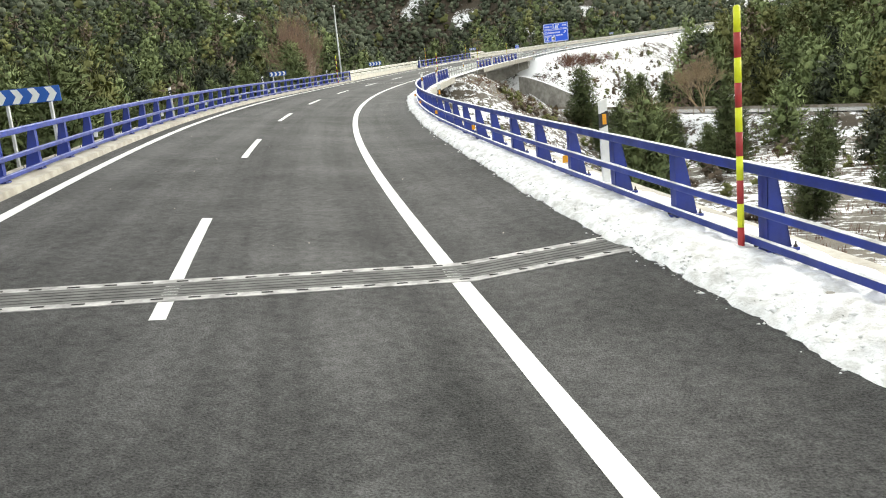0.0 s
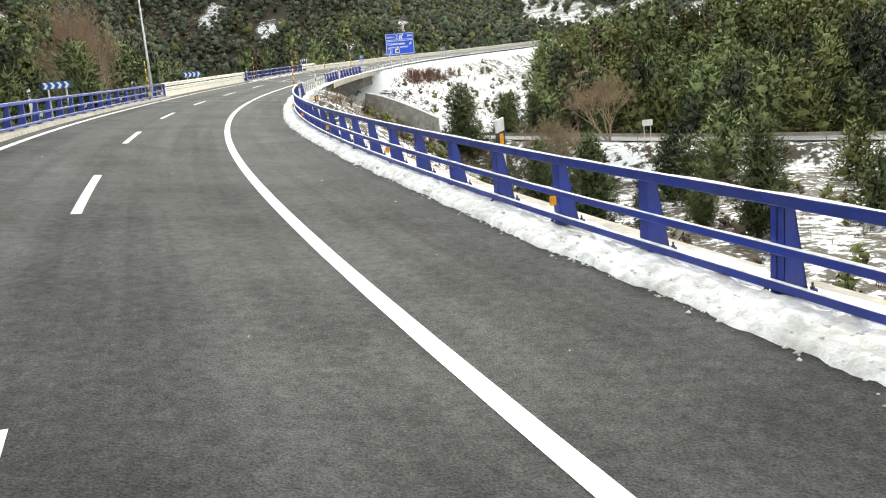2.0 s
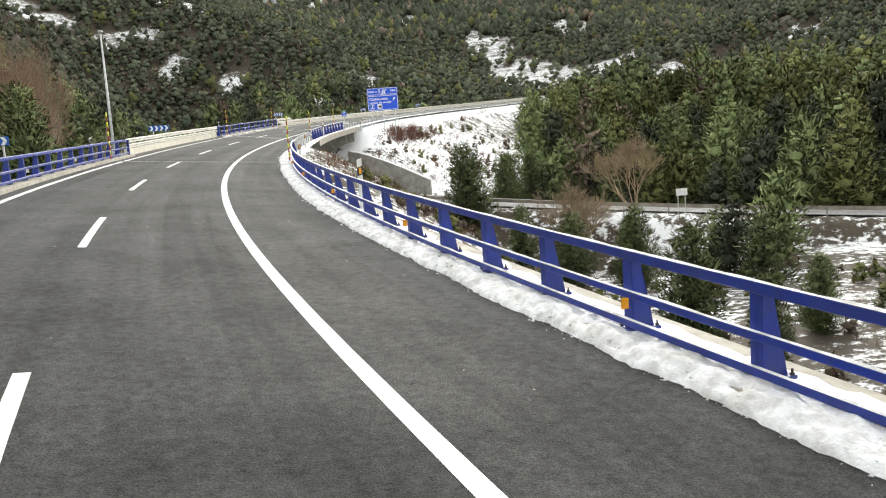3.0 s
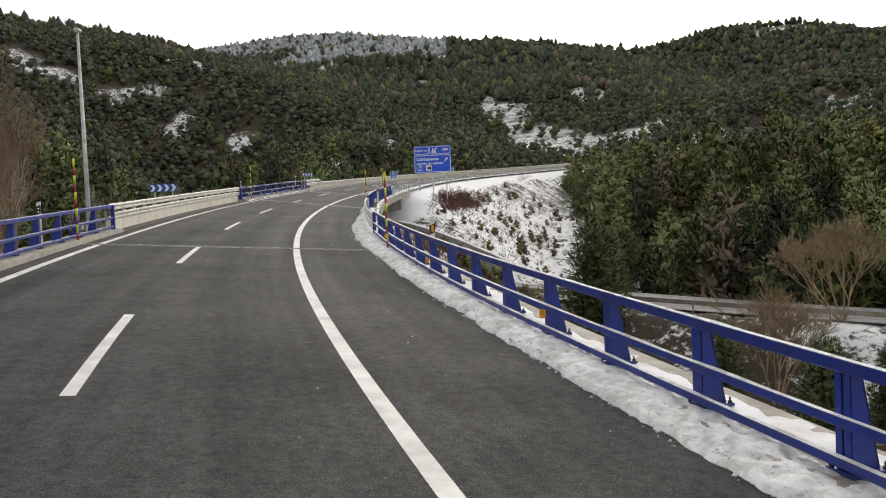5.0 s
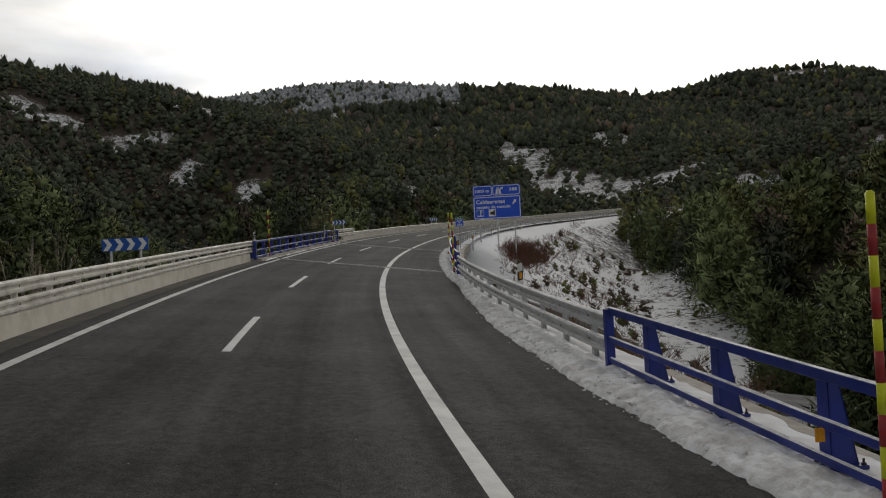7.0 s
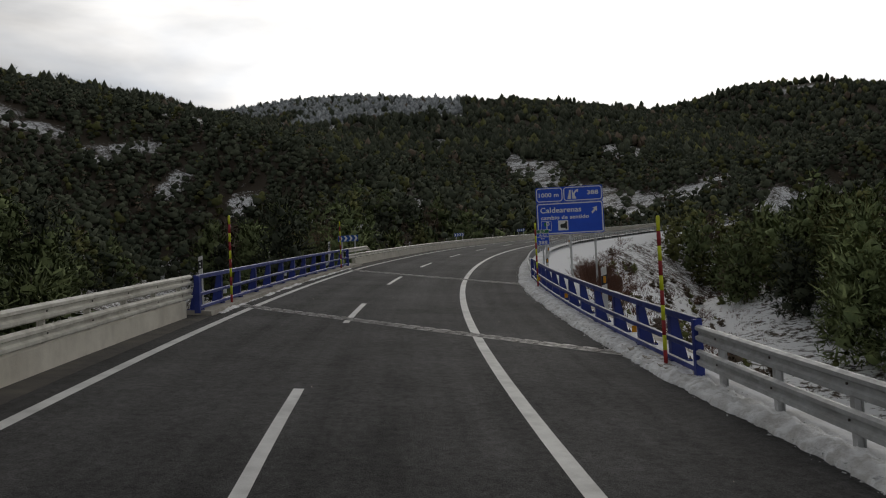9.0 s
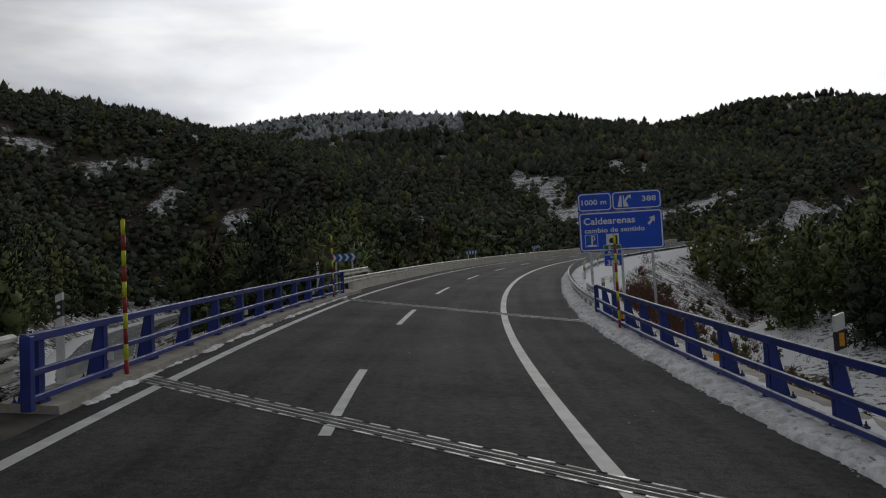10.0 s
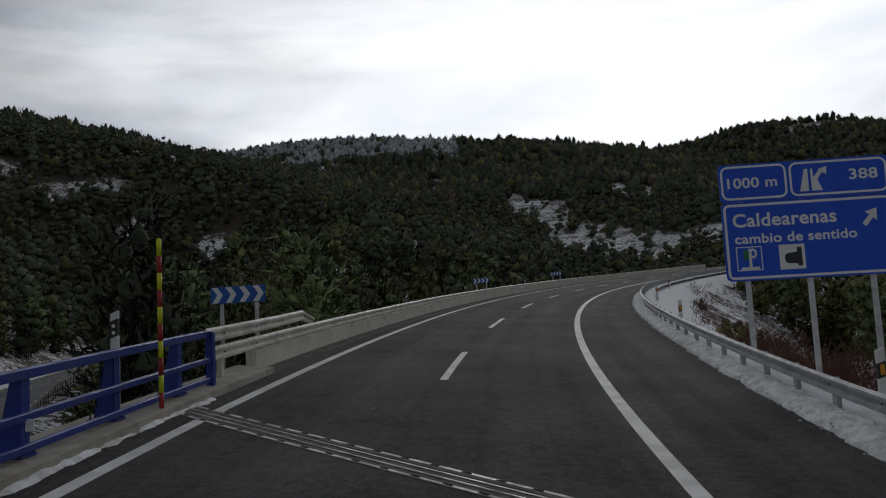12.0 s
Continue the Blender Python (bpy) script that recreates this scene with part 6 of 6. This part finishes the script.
def plant_shrubs():
    rng = random.Random(5)
    bare = twig_cloud(1, 7.0, 0.42, 5, 5, M_TANTWIG, "bare_tree", "spreading leafless tree with fine tan twigs", "tree", 0.08, 0.0085)
    bare.matrix_basis = Matrix.Translation((18, 47, ground_z(18, 47)))
    copy_thing(bare, Matrix.Translation((24.5, 52, ground_z(24.5, 52))) @ Matrix.Rotation(2, 4, "Z"))
    birch = twig_cloud(2, 8.5, 0.10, 2, 4, M_PALEBARK, "birch_tree", "slender pale leafless birch", "tree", 0.07, 0.012)
    spots = [(s, o) for s, o in ((113, -16), (104, -19), (107, -22))]
    for i, (s, o) in enumerate(spots):
        p = road_at(s, o)
        m = Matrix.Translation((p.x, p.y, ground_z(p.x, p.y))) @ Matrix.Rotation(i * 2.0, 4, "Z") @ Matrix.Diagonal((0.7, 0.7, 1.5, 1))
        if i == 0:
            birch.matrix_basis = m
        else:
            copy_thing(birch, m)
    poplar = twig_cloud(3, 10.5, 0.10, 6, 4, M_TWIG, "poplar_tree", "upright leafless poplar with reddish brown twigs", "tree", 0.07, 0.011)
    spots = [(88, -14), (91, -15.5), (94, -15), (97.5, -16.5), (182, -20)]
    for i, (s, o) in enumerate(spots):
        p = road_at(s, o)
        m = Matrix.Translation((p.x, p.y, ground_z(p.x, p.y))) @ Matrix.Rotation(i * 1.7, 4, "Z") @ Matrix.Diagonal((0.8, 0.8, 1.36 - 0.08 * (i % 4) if i < 4 else 1.0, 1))
        if i == 0:
            poplar.matrix_basis = m
        else:
            copy_thing(poplar, m)
    red = twig_cloud(4, 1.5, 0.75, 4, 3, M_REDBUSH, "shrub", "low rust-brown leafless shrub in the snow", "shrub", 0.02)
    grass = twig_cloud(6, 0.9, 0.8, 9, 2, M_DRYGRASS, "grass_tuft", "tuft of tall dry yellow-brown grass", "grass", 0.012)
    tagged(red, group="shrubs on the bank")
    tagged(grass, group="grass tufts on the bank")
    first = {}
    for i in range(320):
        kind = rng.random()
        s = rng.uniform(84, 230)
        if kind < 0.45:
            o = rng.uniform(10, 24)
            ob = red
            if rng.random() < 0.66:
                s = rng.gauss(158, 8)
                o = 10.4 + (s - 145) * 0.05 + rng.uniform(0, 3.0)
        else:
            ob = grass
            s, o = rng.choice(((rng.uniform(82, 135), rng.uniform(8.6, 16)), (rng.uniform(48, 100), rng.uniform(9, 20)), (rng.uniform(48, 100), rng.uniform(9, 20)), (rng.uniform(142, 175), -rng.uniform(6, 12)), (rng.uniform(150, 200), rng.uniform(11, 15))))
        p = road_at(s, o)
        k = rng.uniform(0.6, 1.5) * (1.3 if ob is red else 1.0)
        m = Matrix.Translation((p.x, p.y, ground_z(p.x, p.y))) @ Matrix.Rotation(rng.uniform(0, 6), 4, "Z") @ Matrix.Diagonal((k, k, k * rng.uniform(0.7, 1.1), 1))
        if ob.name not in first:
            first[ob.name] = True
            ob.matrix_basis = m
        else:
            copy_thing(ob, m).matrix_basis = m


plant_shrubs()


def dry_stalks():
    """Stubble and dead stalks poking through the snow of the banks, too many to count."""
    rng = np.random.default_rng(21)
    n = 9000
    s, o = rng.uniform(70, 260, n), 8.5 + 24 * rng.beta(1.2, 2.0, n)
    near = rng.uniform(size=n) < 0.3
    s, o = np.where(near, rng.uniform(-40, 80, n), s), np.where(near, rng.uniform(10, 40, n), o)
    a, b = np.interp(s, ST, HEAD), np.interp(s, ST, RB)
    x, y = np.interp(s, ST, RX) + np.cos(a) * o, np.interp(s, ST, RY) + np.sin(a) * o
    keep = (fbm(x, y, 0.35, 3, 2.2) > -0.05) & (lower_distance(x, y) > 6) & ((o > 10.8) | (s < 136))
    x, y = x[keep], y[keep]
    z = GROUND_AT(x, y)
    n = len(x)
    base = np.stack([x, y, z - 0.05], 1)
    k = 5
    base = np.repeat(base, k, 0) + np.concatenate([rng.normal(0, 0.10, (n * k, 2)), np.zeros((n * k, 1))], 1)
    h = rng.uniform(0.15, 0.55, n * k)
    lean = rng.normal(0, 0.25, (n * k, 2)) * h[:, None]
    tip = base + np.concatenate([lean, h[:, None]], 1)
    w = rng.normal(0, 1, (n * k, 2))
    w = 0.022 * w / np.linalg.norm(w, axis=1)[:, None]
    side = np.concatenate([w, np.zeros((n * k, 1))], 1)
    v = np.stack([base - side, base + side, tip], 1).reshape(-1, 3)
    tagged(new("dry_stalks", mesh_from("dry_stalks", v, np.arange(len(v)).reshape(-1, 3), M_REDBUSH)), "dead brown stalks poking through the snow", "grass", kind="stuff")


dry_stalks()
